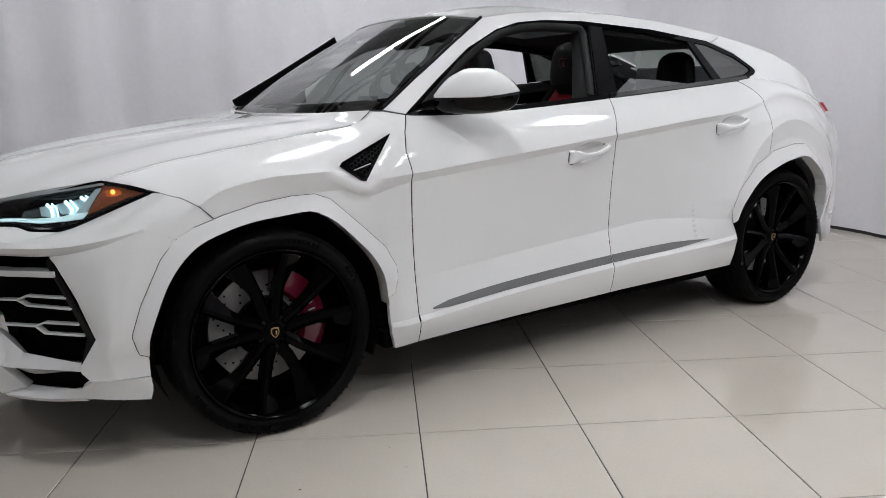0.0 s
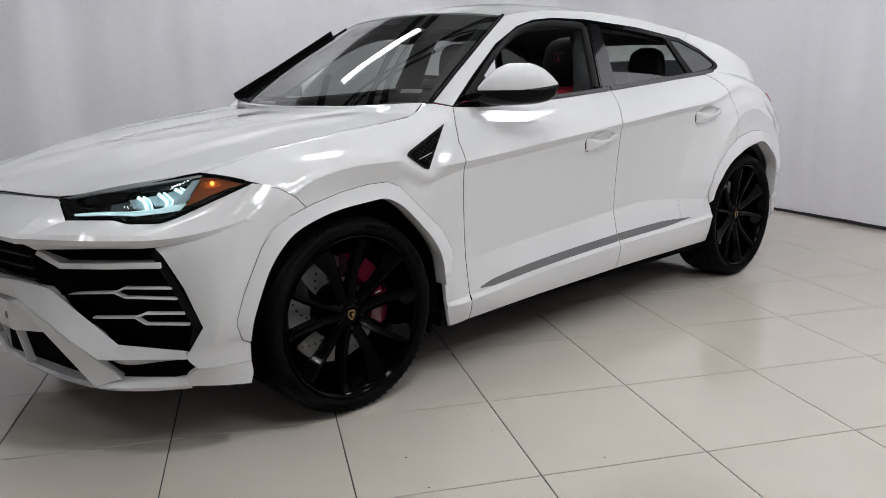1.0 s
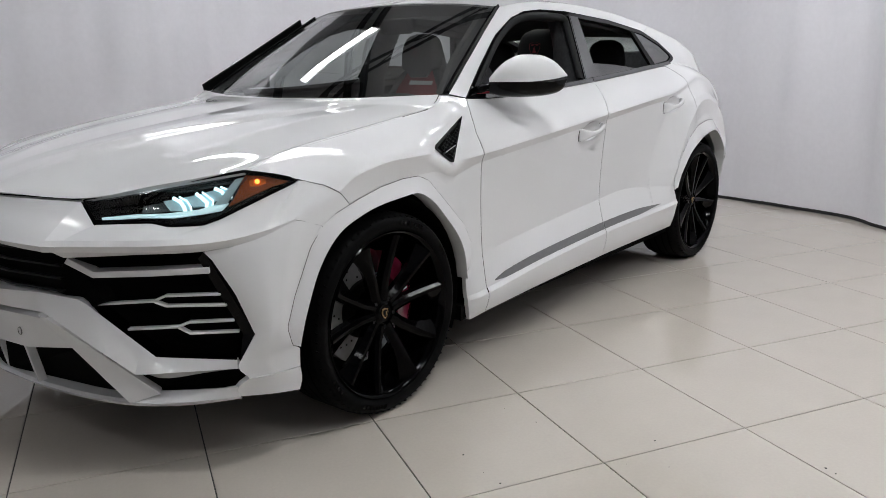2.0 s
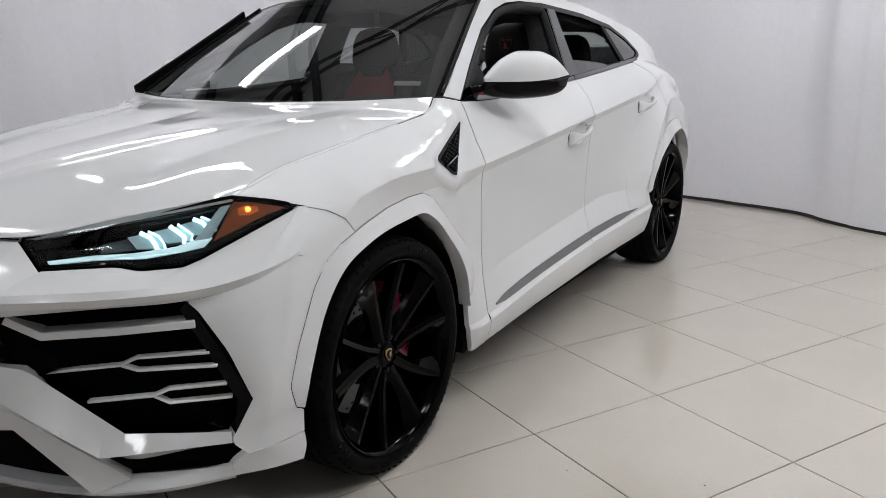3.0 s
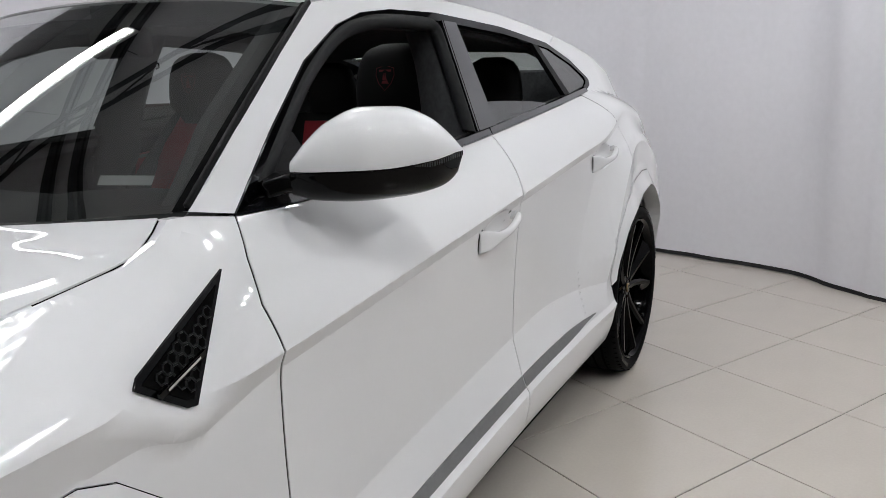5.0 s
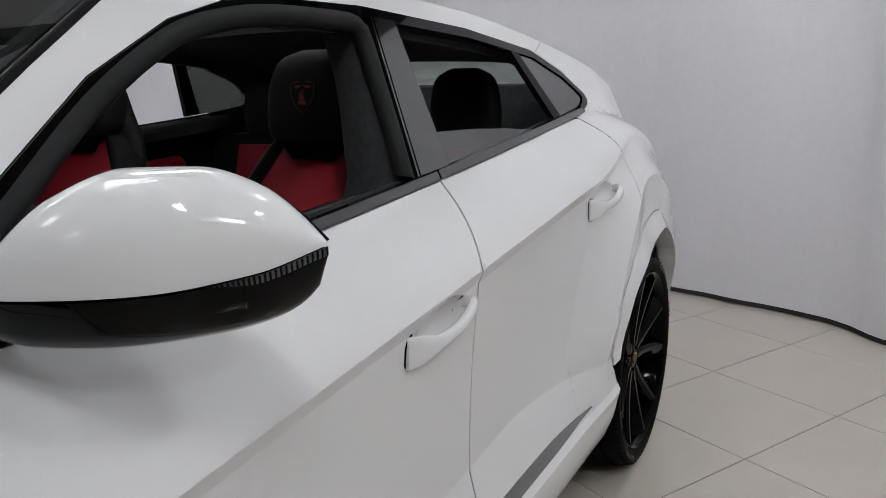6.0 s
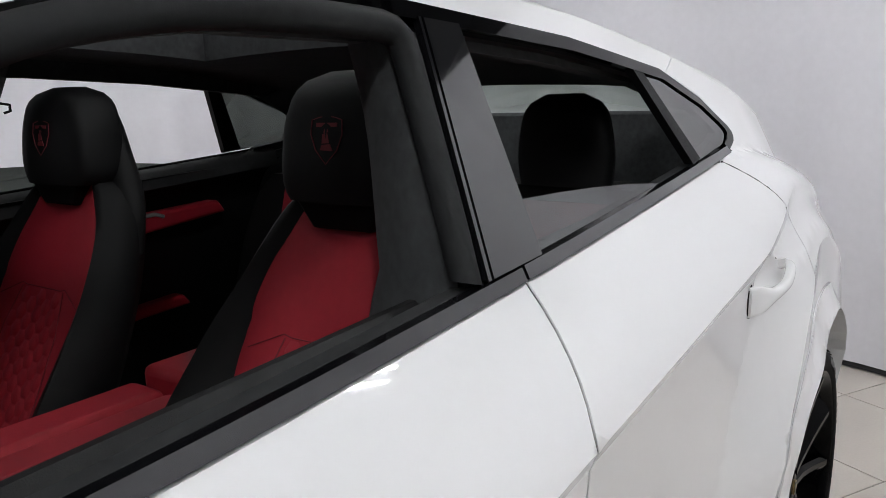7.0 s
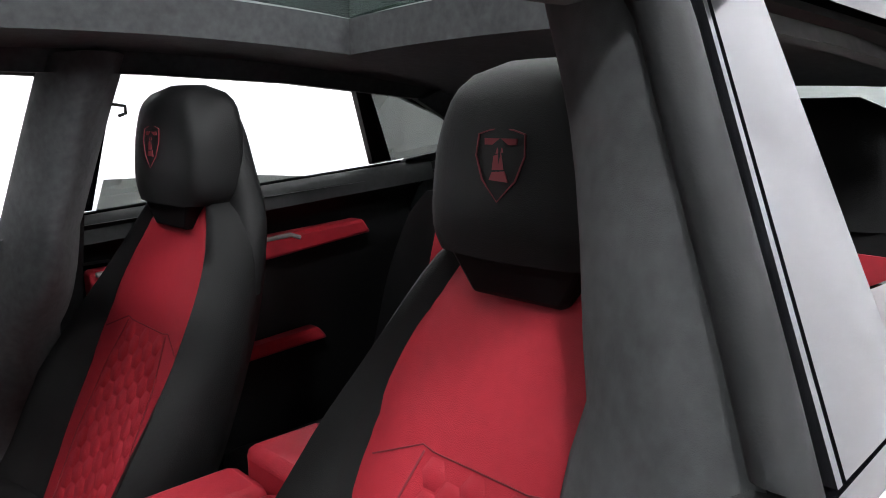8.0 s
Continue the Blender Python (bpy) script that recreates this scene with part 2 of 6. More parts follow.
def revolve(profile, n=64, closed=False):
    """A solid of revolution round the y axis from (radius, y) pairs."""
    bm = bmesh.new()
    rings = []
    for k in range(n):
        a = 2 * math.pi * k / n
        rings.append([bm.verts.new((r * math.sin(a), y, r * math.cos(a))) for r, y in profile])
    m = len(profile)
    for k in range(n):
        p, q = rings[k], rings[(k + 1) % n]
        for i in range(m if closed else m - 1):
            j = (i + 1) % m
            bm.faces.new((p[i], p[j], q[j], q[i]))
    bmesh.ops.recalc_face_normals(bm, faces=bm.faces[:])
    return bm


def slab(outline, depth):
    """A prism from a 3D outline, pushed along the vector depth."""
    bm = bmesh.new()
    f = bm.faces.new([bm.verts.new(p) for p in outline])
    r = bmesh.ops.extrude_face_region(bm, geom=[f])
    bmesh.ops.translate(bm, vec=depth, verts=[v for v in r["geom"] if isinstance(v, bmesh.types.BMVert)])
    bmesh.ops.recalc_face_normals(bm, faces=bm.faces[:])
    return bm


def hull_bar(bm, pts, w, up=(0, 0, 1), h=None):
    """Adds a bar of rectangular section w x h along pts."""
    h = h or w
    pts = [Vector(p) for p in pts]
    rings = []
    for i, p in enumerate(pts):
        d = (pts[min(i + 1, len(pts) - 1)] - pts[max(i - 1, 0)]).normalized()
        s = d.cross(Vector(up)).normalized()
        u = s.cross(d).normalized()
        rings.append([bm.verts.new(p + s * a * w / 2 + u * b * h / 2) for a, b in ((-1, -1), (1, -1), (1, 1), (-1, 1))])
    for a, b in zip(rings, rings[1:]):
        for i in range(4):
            bm.faces.new((a[i], a[(i + 1) % 4], b[(i + 1) % 4], b[i]))
    bm.faces.new(rings[0][::-1]), bm.faces.new(rings[-1])
    bmesh.ops.recalc_face_normals(bm, faces=bm.faces[:])
    return bm

# ---- the room ----
T0, TILE_SIZE, TILE_TURN = (0.415, -1.268), 0.608, -28.45


def curtain_line():
    """The run of the curtain on the floor, behind and beside the car."""
    knots = [(-5.9, -4.2), (-6.5, -2.2), (-6.6, 0.6), (-6.1, 2.1), (-5.0, 2.75), (-2.5, 3.05), (1.5, 3.05), (4.4, 2.95), (5.25, 2.65), (5.42, 2.0), (5.44, 0.1), (5.36, -0.45), (5.15, -0.95), (4.93, -1.53), (4.62, -1.95), (4.45, -2.2), (3.6, -3.9), (2.75, -5.3)]
    return curve_points(knots, 860, True)


def curtain():
    line = curtain_line()
    d = np.gradient(line, axis=0)
    nrm = np.c_[-d[:, 1], d[:, 0]] / np.linalg.norm(d, axis=1)[:, None]
    length = np.r_[0, np.cumsum(np.linalg.norm(np.diff(line, axis=0), axis=1))]
    rows = []
    heights = (0.03, 0.06, 0.15, 0.4, 0.8, 1.3, 1.9, 2.5, CURTAIN_TOP)
    fold = np.array([noise.noise((s * 1.1, 0.3, 0)) * 0.15 + noise.noise((s * 3.0, 5.1, 0)) * 0.065 + noise.noise((s * 7.0, 2.1, 0)) * 0.012 for s in length])
    fade = np.minimum(1, np.minimum(length, length[-1] - length) / 0.5)
    for z in heights:
        k = 0.55 + 0.45 * min(1, z / 2.5)
        wob = np.array([noise.noise((s * 0.9, 9.3, z * 0.35)) * 0.05 for s in length])
        lift = np.array([noise.noise((s * 1.4, 2.2, 0)) * 0.012 for s in length]) if z < 0.1 else 0 * length
        off = (fold * k + wob) * fade
        rows.append(np.c_[line + nrm * off[:, None], z + lift])
    cloth = grid_mesh(rows)
    ob = tagged(part("curtain", cloth, CLOTH, sharp=80), "long pale grey-white cloth curtain hanging in soft folds round the car", "curtain", kind="structure")
    low = rows[0]
    tall = np.array([0.012 + 0.020 * max(0.0, noise.noise((q * 0.8, 7.7, 0)) + 0.25) for q in length])
    hem = grid_mesh([low + [0, 0, -0.027], low + [0, 0, -0.02] + np.c_[nrm * 0.006, 0 * length], low + np.c_[nrm * 0.006, tall]])
    part("hem", hem, HEM, ob, "black hem tape along the curtain's foot", sharp=80)


def floor():
    bm = bmesh.new()
    box(bm, (-7.5, -7.0, -0.12), (6.8, 4.3, -0.004))
    base = tagged(part("floor", bm, GROUT, smooth=False), "floor of large polished cream tiles with thin dark joints", "floor", kind="structure")
    h, g, b = TILE_SIZE / 2, 0.0022, 0.0015
    bm = bmesh.new()
    rings = [[bm.verts.new((sx * (h - g - o), sy * (h - g - o), z)) for sx, sy in ((-1, -1), (1, -1), (1, 1), (-1, 1))] for o, z in ((0, -0.004), (0, -0.0012), (b, 0.0))]
    for p, q in zip(rings, rings[1:]):
        for i in range(4):
            bm.faces.new((p[i], p[(i + 1) % 4], q[(i + 1) % 4], q[i]))
    bm.faces.new(rings[-1])
    me = bpy.data.meshes.new("tile")
    bm.to_mesh(me), bm.free()
    me.materials.append(TILE)
    c, s = math.cos(radians(TILE_TURN)), math.sin(radians(TILE_TURN))
    cells = []
    for i in range(-20, 21):
        for j in range(-20, 21):
            u, v = (i + 0.5) * TILE_SIZE, (j + 0.5) * TILE_SIZE
            x, y = T0[0] + c * u - s * v, T0[1] + s * u + c * v
            if -7.7 < x < 7.0 and -7.2 < y < 4.5:
                cells.append((math.hypot(x - 1.2, y + 1.4), x, y))
    cells.sort()
    rest = bmesh.new()
    for k, (_, x, y) in enumerate(cells):
        if k < 330 and -6.6 < x < 5.9 and -6.2 < y < 3.5:
            ob = new("tile", me)
            ob.matrix_basis = pose(x, y, noise.noise((x, y, 1)) * 0.0003, noise.noise((x, y, 3)) * 0.05, noise.noise((x, y, 7)) * 0.05, TILE_TURN)
            ob.parent = base
        else:
            q = bmesh.new()
            q.from_mesh(me)
            q.transform(pose(x, y, 0, 0, 0, TILE_TURN))
            tmp = bpy.data.meshes.new("tmp")
            q.to_mesh(tmp), q.free()
            rest.from_mesh(tmp)
            bpy.data.meshes.remove(tmp)
    # the outer tiles are cut along the walls
    for at, way in (((-7.3, 0, 0), (-1, 0, 0)), ((6.6, 0, 0), (1, 0, 0)), ((0, -6.8, 0), (0, -1, 0)), ((0, 4.1, 0), (0, 1, 0))):
        bmesh.ops.bisect_plane(rest, geom=rest.verts[:] + rest.edges[:] + rest.faces[:], plane_co=at, plane_no=way, clear_outer=True)
    tagged(part("far_tiles", rest, TILE, base, smooth=False), "far floor tiles", kind="stuff")


def grit():
    """A few crumbs of dirt on the tiles."""
    rng = random.Random(5)
    bm = bmesh.new()
    for k in range(46):
        x, y, r = rng.uniform(-2.0, 0.9), rng.uniform(-2.9, -1.15), rng.uniform(0.0015, 0.005)
        n = rng.randint(4, 6)
        ring = [(x + r * rng.uniform(0.6, 1.6) * math.cos(2 * math.pi * q / n), y + r * rng.uniform(0.6, 1.3) * math.sin(2 * math.pi * q / n)) for q in range(n)]
        top = bm.verts.new((x, y, r * 0.5))
        low = [bm.verts.new((px, py, 0.0004)) for px, py in ring]
        for q in range(n):
            bm.faces.new((low[q], low[(q + 1) % n], top))
    tagged(part("floor_grit", bm, GROUT, smooth=False), "scattered crumbs of dark dirt on the tiles", "dirt", kind="stuff")


def ceiling():
    bm = bmesh.new()
    box(bm, (-7.5, -7.0, CEILING), (6.8, 4.3, CEILING + 0.2))
    tagged(part("ceiling", bm, ROOF_DARK, smooth=False), "pale painted hall ceiling above black trusses", "ceiling", kind="structure")
    for name, lo, hi in (("wall_north", (-7.5, 4.1, 0), (6.8, 4.3, CEILING)), ("wall_south", (-7.5, -7.0, 0), (6.8, -6.8, CEILING)),
                         ("wall_east", (6.6, -6.8, 0), (6.8, 4.1, CEILING)), ("wall_west", (-7.5, -6.8, 0), (-7.3, 4.1, CEILING))):
        bm = bmesh.new()
        box(bm, lo, hi)
        pale = name in ("wall_north", "wall_east")
        tagged(part(name, bm, WALL_PALE if pale else WALL_DARK, smooth=False), "plain pale hall wall behind the curtain" if pale else "plain grey wall of the hall", "wall", kind="structure")


def truss(x, y, turn, tall, length=13.0):
    ob = tagged(new("roof_truss"), "black steel lattice truss hung under the pale ceiling", "truss", "roof trusses")
    z1, z0 = CEILING - 0.06, CEILING - 0.06 - tall
    h = length / 2
    for z in (z0, z1):
        part("chord", hull_bar(bmesh.new(), [(-h, 0, z), (h, 0, z)], 0.06), STEEL, ob, smooth=False)
    n = 20
    for k in range(n):
        a, b = -h + length * k / n, -h + length * (k + 1) / n
        za, zb = (z0, z1) if k % 2 else (z1, z0)
        part("web", bar(bmesh.new(), (a, 0, za), (b, 0, zb), 0.016, 6), STEEL, ob)
    for k in (-1, 1):
        part("hanger", bar(bmesh.new(), (k * h * 0.5, 0, z1), (k * h * 0.5, 0, CEILING + 0.01), 0.02, 6), STEEL, ob)
    ob.matrix_basis = pose(x, y, 0, 0, 0, turn)
    return ob


def fixture(tubes, half, gap, material, label):
    """A ceiling lamp with a white housing and bare tubes."""
    ob = tagged(new("ceiling_light"), label, "ceiling light", "fluorescent lights")
    w = gap * tubes / 2 + 0.02
    bm = bmesh.new()
    box(bm, (-half - 0.03, -w, 0.03), (half + 0.03, w, 0.09))
    part("housing", bm, HOUSING, ob, bevel=0.008)
    for k in range(tubes):
        y = (k - (tubes - 1) / 2) * gap
        part("tube", bar(bmesh.new(), (-half, y, 0.010), (half, y, 0.010), 0.021, 10), material, ob)
    for k in (-1, 1):
        part("hanger", bar(bmesh.new(), (k * half * 0.7, 0, 0.09), (k * half * 0.7, 0, CEILING - LAMP_Z + 0.01), 0.004, 6), STEEL, ob)
    return ob


curtain()
grit()
ceiling()
for tx, ty, turn, tall in ((1.9, 2.25, 28, 0.10), (1.75, 2.55, 28, 0.10), (2.1, 0.75, -46, 0.34), (-1.2, -2.0, -46, 0.34), (-3.5, 1.5, 28, 0.10)):
    truss(tx, ty, turn, tall)
PANEL = "square white four-tube fluorescent light hung from the ceiling"
for spots, tubes, half, gap, turn, material, label in ((DIM_LIGHTS, 4, 0.30, 0.13, LAMP_TURN, DIM_TUBE, "square white four-tube light set dimmer to balance the light on the car"),
                                                       (BRIGHT_LIGHTS, 4, 0.30, 0.13, LAMP_TURN, BRIGHT_TUBE, PANEL),
                                                       (KEY_LIGHTS, 2, 0.30, 0.09, LAMP_TURN + 90, KEY_TUBE, "short white twin-tube key light set to cast the mirror's shadow"),
                                                       (STRIPS, 2, 0.66, 0.11, LAMP_TURN, TUBE, "slim white twin-tube light hung from the ceiling")):
    first = fixture(tubes, half, gap, material, label)
    first.matrix_basis = pose(spots[0][0], spots[0][1], LAMP_Z, 0, 0, turn)
    for lx, ly in spots[1:]:
        copy_thing(first, pose(lx, ly, LAMP_Z, 0, 0, turn))

# ---- the car: x runs to its tail, the front axle at x = 0; y is given as half width ----
car = tagged(new("car"), "white angular sports SUV with black wheels on polished floor tiles", "car")


SLOPES = {}


def lerp(x, knots):
    """A smooth line through knots that never overshoots them."""
    if knots not in SLOPES:
        k = np.array(knots)
        h, d = np.diff(k[:, 0]), np.diff(k[:, 1]) / np.diff(k[:, 0])
        m = np.zeros(len(k))
        m[0], m[-1] = d[0], d[-1]
        for i in range(1, len(k) - 1):
            if d[i - 1] * d[i] > 0:
                a, b = 2 * h[i] + h[i - 1], h[i] + 2 * h[i - 1]
                m[i] = (a + b) / (a / d[i - 1] + b / d[i])
        SLOPES[knots] = k[:, 0], k[:, 1], m
    xs, ys, m = SLOPES[knots]
    if x <= xs[0] or x >= xs[-1]:
        return float(ys[0] if x <= xs[0] else ys[-1])
    i = int(np.searchsorted(xs, x)) - 1
    w = xs[i + 1] - xs[i]
    s = (x - xs[i]) / w
    return float((1 + 2 * s) * (1 - s) ** 2 * ys[i] + s * (1 - s) ** 2 * w * m[i] + s * s * (3 - 2 * s) * ys[i + 1] + s * s * (s - 1) * w * m[i + 1])


# the character lines of the flank: (x, z) and (x, half width)
SILL_Z = ((0.48, 0.228), (1.07, 0.252), (1.7, 0.266), (2.3, 0.282), (2.6, 0.312))
SEAM_Z = ((0.47, 0.357), (0.66, 0.371), (1.06, 0.405), (1.7, 0.436), (2.38, 0.456), (2.6, 0.474))
LOWER_Z = ((0.47, 0.49), (0.6, 0.50), (1.06, 0.534), (1.7, 0.576), (1.95, 0.590), (2.58, 0.540))
CREASE_Z = ((-0.5, 0.80), (-0.30, 0.867), (-0.16, 0.94), (0.05, 0.970), (0.27, 0.970), (0.42, 0.925), (0.58, 0.934), (0.97, 0.966), (1.69, 1.030),
            (2.29, 1.083), (2.56, 1.104), (2.72, 1.126), (2.88, 1.158), (3.05, 1.185), (3.3, 1.135), (3.5, 1.02), (3.75, 0.85))
CREASE_Y = ((-0.5, 0.977), (-0.3, 0.988), (0.0, 0.998), (0.27, 0.990), (0.45, 0.983), (0.58, 0.982), (1.7, 0.982), (2.5, 0.974), (2.75, 0.955), (3.05, 0.925), (3.3, 0.925),
            (3.5, 0.915), (3.65, 0.885), (3.8, 0.850), (3.95, 0.78))
BELT_Z = ((-0.53, 0.983), (-0.30, 1.03), (0.1, 1.085), (0.39, 1.125), (0.48, 1.168), (0.64, 1.157), (0.86, 1.151), (1.17, 1.160), (1.69, 1.190), (2.32, 1.232),
          (2.86, 1.270), (3.0, 1.281), (3.2, 1.262), (3.4, 1.215), (3.6, 1.165), (3.95, 1.10))
BELT_Y = ((-0.53, 0.842), (-0.30, 0.820), (0.1, 0.83), (0.39, 0.838), (0.5, 0.828), (0.64, 0.845), (1.7, 0.838), (2.3, 0.818), (2.86, 0.79), (3.0, 0.785), (3.4, 0.798),
          (3.65, 0.752), (3.95, 0.65))
LEAN_IN = 0.47


REAR_AXLE, HAUNCH = (2.99, 0.39), 0.052
ARCH_SWELL = ((-1.6, 0.50), (-0.9, 0.515), (-0.35, 0.60), (0.3, 0.672), (0.7, 0.66), (1.2, 0.58), (1.7, 0.52))


def haunch(x, z):
    """How far the body swells out round the rear arch: a ramp up to a crest, then a facet that falls back to the cladding."""
    if x < 2.3:
        return 0.0
    dx, dz = x - REAR_AXLE[0], z - REAR_AXLE[1]
    r = math.hypot(dx, dz)
    crest = lerp(math.atan2(dx, max(dz, 1e-3)), ARCH_SWELL)
    low = min(1.0, max(0.0, (z - 0.40) / 0.25))
    if r >= crest:
        g = max(0.0, 1 - (r - crest) / 0.24)
        return HAUNCH * g * (0.55 + 0.45 * g) * low
    return (HAUNCH - 0.16 * min(crest - r, 0.10)) * low


VENT = np.array([(0.528, 1.088), (0.292, 0.996), (0.280, 0.983), (0.360, 0.926), (0.381, 0.922)])


def vent_plane(x, z):
    return 1.318 - 0.105 * x - 0.330 * z


def side_y(x, z):
    """The half width of the body at x and height z: the shell, planed flat round the vent."""
    y = shell_y(x, z)
    if 0.18 < x < 0.62 and 0.83 < z < 1.15:
        q = np.array((x, z))
        d = 0.0 if inside(VENT, q) else edge_distance(VENT, q)
        if d < 0.08:
            k = 1 - d / 0.08
            y += (vent_plane(x, z) - y) * k * k * (3 - 2 * k)
    return y


def shell_y(x, z):
    """The half width of the body before the vent is set in."""
    zg, yg, zf, yf = lerp(x, BELT_Z), lerp(x, BELT_Y), lerp(x, CREASE_Z), lerp(x, CREASE_Y)
    if z >= zg:
        h = z - zg
        return yg - LEAN_IN * h
    if z >= zf:
        s = (z - zf) / max(zg - zf, 0.01)
        belly = lerp(x, ((-0.40, 0.034), (-0.1, 0.030), (0.3, 0.026), (0.6, 0.018), (2.4, 0.018), (2.9, 0.026), (3.3, 0.035)))
        return yf + (yg - yf) * s + belly * 4 * s * (1 - s)
    swell = haunch(x, z) * min(1.0, (zf - z) / 0.10)
    drop = lerp(x, ((0.35, 0.075), (0.6, 0.035), (2.5, 0.03), (2.75, 0.02)))
    step = lerp(x, ((-0.46, 0.0), (-0.25, 0.006), (0.1, 0.024), (0.35, 0.024), (0.6, 0.017), (2.3, 0.016), (2.7, 0.004), (2.9, 0.0)))
    if z >= zf - drop:
        return yf - step * (zf - z) / drop + swell
    plain = yf - step
    lean = lerp(x, ((2.55, 0.0), (2.85, 0.14), (3.3, 0.14), (3.7, 0.02)))
    plain += lean * min(zf - drop - z, 0.32)
    near = min(1.0, max(0.0, (x - 0.42) / 0.12), max(0.0, (2.68 - x) / 0.12))
    if near <= 0:
        return plain + swell
    near = near * near * (3 - 2 * near)
    return plain + (low_y(x, z, zf - drop, plain) - plain) * near + swell


def low_y(x, z, top, ytop):
    """The flank below the crease: hollow, then out again to the inlay and the skirt that stands out below it."""
    zd, zc, za = lerp(x, LOWER_Z), lerp(x, SEAM_Z), lerp(x, SILL_Z)
    yd = lerp(x, ((0.47, 0.972), (0.65, 0.958), (0.9, 0.944), (1.9, 0.939), (2.58, 0.985)))
    yc = lerp(x, ((0.47, 0.985), (1.0, 0.985), (1.7, 0.985), (2.3, 1.0), (2.6, 1.018)))
    ledge = 0.016
    if z >= zd:
        s = (top - z) / (top - zd)
        return ytop + (yd - ytop) * s - 0.006 * 4 * s * (1 - s)
    if z >= zc - 0.016:
        s = (zd - z) / (zd - zc + 0.016)
        return yd + (yc - yd) * s
    if z >= zc - 0.034:
        return yc + ledge * (zc - 0.016 - z) / 0.018
    if z >= za + 0.020:
        s = (zc - 0.034 - z) / (zc - 0.054 - za)
        return yc + ledge - 0.020 * s + 0.004 * 4 * s * (1 - s)
    return yc + ledge - 0.020 - 0.4 * (za + 0.020 - z)


def flank_lines(x0, x1, n=24):
    xs = np.linspace(x0, x1, n)
    out = [[(x, lerp(x, CREASE_Z)) for x in xs]]
    out.append([(x, lerp(x, CREASE_Z) - lerp(x, ((0.35, 0.075), (0.6, 0.035), (2.5, 0.03), (2.75, 0.02)))) for x in xs])
    low = [x for x in xs if 0.48 < x < 2.58]
    if len(low) > 2:
        out += [[(x, lerp(x, LOWER_Z)) for x in low], [(x, lerp(x, SEAM_Z) - 0.016) for x in low], [(x, lerp(x, SEAM_Z) - 0.034) for x in low], [(x, lerp(x, SILL_Z) + 0.020) for x in low]]
    if x1 > 2.5:
        crest = [(REAR_AXLE[0] + lerp(a, ARCH_SWELL) * math.sin(a), REAR_AXLE[1] + lerp(a, ARCH_SWELL) * math.cos(a)) for a in np.linspace(-1.5, 1.6, 60)]
        out.append([q for q in crest if x0 <= q[0] <= x1 and q[1] < lerp(q[0], CREASE_Z) - 0.03])
    return [ln for ln in out if len(ln) > 1]


def flared(seam, lip, amount):
    """The flank with the arch cladding swelling out from its seam to its lip."""
    a, b = np.array(seam), np.array(curve_points(lip, 40))

    def along(pts, q):
        p0, p1 = pts[:-1], pts[1:]
        d = p1 - p0
        t = np.clip(np.sum((q - p0) * d, axis=1) / np.maximum(np.sum(d * d, axis=1), 1e-12), 0, 1)
        return np.min(np.linalg.norm(p0 + d * t[:, None] - q, axis=1))

    def fun(x, z):
        q = np.array((x, z))
        u, v = along(a, q), along(b, q)
        return side_y(x, z) + amount * u / max(u + v, 1e-4)
    return fun


def side_panel(name, outline, s, material=PAINT, parent=car, label="", proud=0.0, depth=0.02, lines=(), step=0.035, inset=0.0025, sharp=28, fun=side_y):
    bm = flat_mesh(outline, lambda x, z: (x, s * (fun(x, z) + proud), z), step, lines, inset)
    face_out(bm, (0, s, 0))
    front = len(bm.faces)
    flange(bm, depth, (0, s, 0))
    ob = part(name, bm, material, parent, label, sharp)
    if material is PAINT:
        true_normals(ob.data, front, s, fun)
    return ob


def true_normals(me, front, s, fun):
    """Shades a panel by the slope of the flank itself, so that reflections run clean."""
    out = []
    e = 0.0012

    def slope(x, z):
        fx = (fun(x + e, z) - fun(x - e, z)) / (2 * e)
        fz = (fun(x, z + e) - fun(x, z - e)) / (2 * e)
        return Vector((-fx, s, -fz)).normalized()
    at = [slope(v.co.x, v.co.z) for v in me.vertices]
    for p in me.polygons:
        if p.index >= front:
            out += [tuple(p.normal)] * p.loop_total
            continue
        c = p.center
        for k in p.vertices:
            v = me.vertices[k].co
            x, z = v.x + 0.2 * (c.x - v.x), v.z + 0.2 * (c.z - v.z)
            n = slope(x, z)
            out.append(tuple(at[k] if n.dot(at[k]) > 0.9965 else n))
    me.normals_split_custom_set(out)


# front wheel arch and rear wheel arch: the seam round the cladding and its inner lip
ARCH_F_SEAM = [(-0.456, 0.404), (-0.485, 0.418), (-0.502, 0.481), (-0.468, 0.580), (-0.392, 0.729), (-0.350, 0.781), (-0.275, 0.819), (-0.168, 0.851), (-0.046, 0.878),
               (0.080, 0.891), (0.171, 0.890), (0.232, 0.866), (0.344, 0.766), (0.462, 0.654), (0.508, 0.568), (0.511, 0.522), (0.493, 0.467), (0.464, 0.445)]
ARCH_F_LIP = [(0.461, 0.426), (0.445, 0.544), (0.399, 0.629), (0.341, 0.692), (0.251, 0.779), (0.174, 0.825), (0.130, 0.834), (0.033, 0.828), (-0.071, 0.819), (-0.172, 0.797),
              (-0.280, 0.752), (-0.372, 0.650), (-0.445, 0.488), (-0.453, 0.461)]
ARCH_R_SEAM = [(2.562, 0.520), (2.545, 0.596), (2.578, 0.684), (2.72, 0.824), (2.88, 0.885), (3.10, 0.912), (3.20, 0.905), (3.321, 0.816), (3.45, 0.70), (3.50, 0.60), (3.50, 0.47), (3.47, 0.43)]
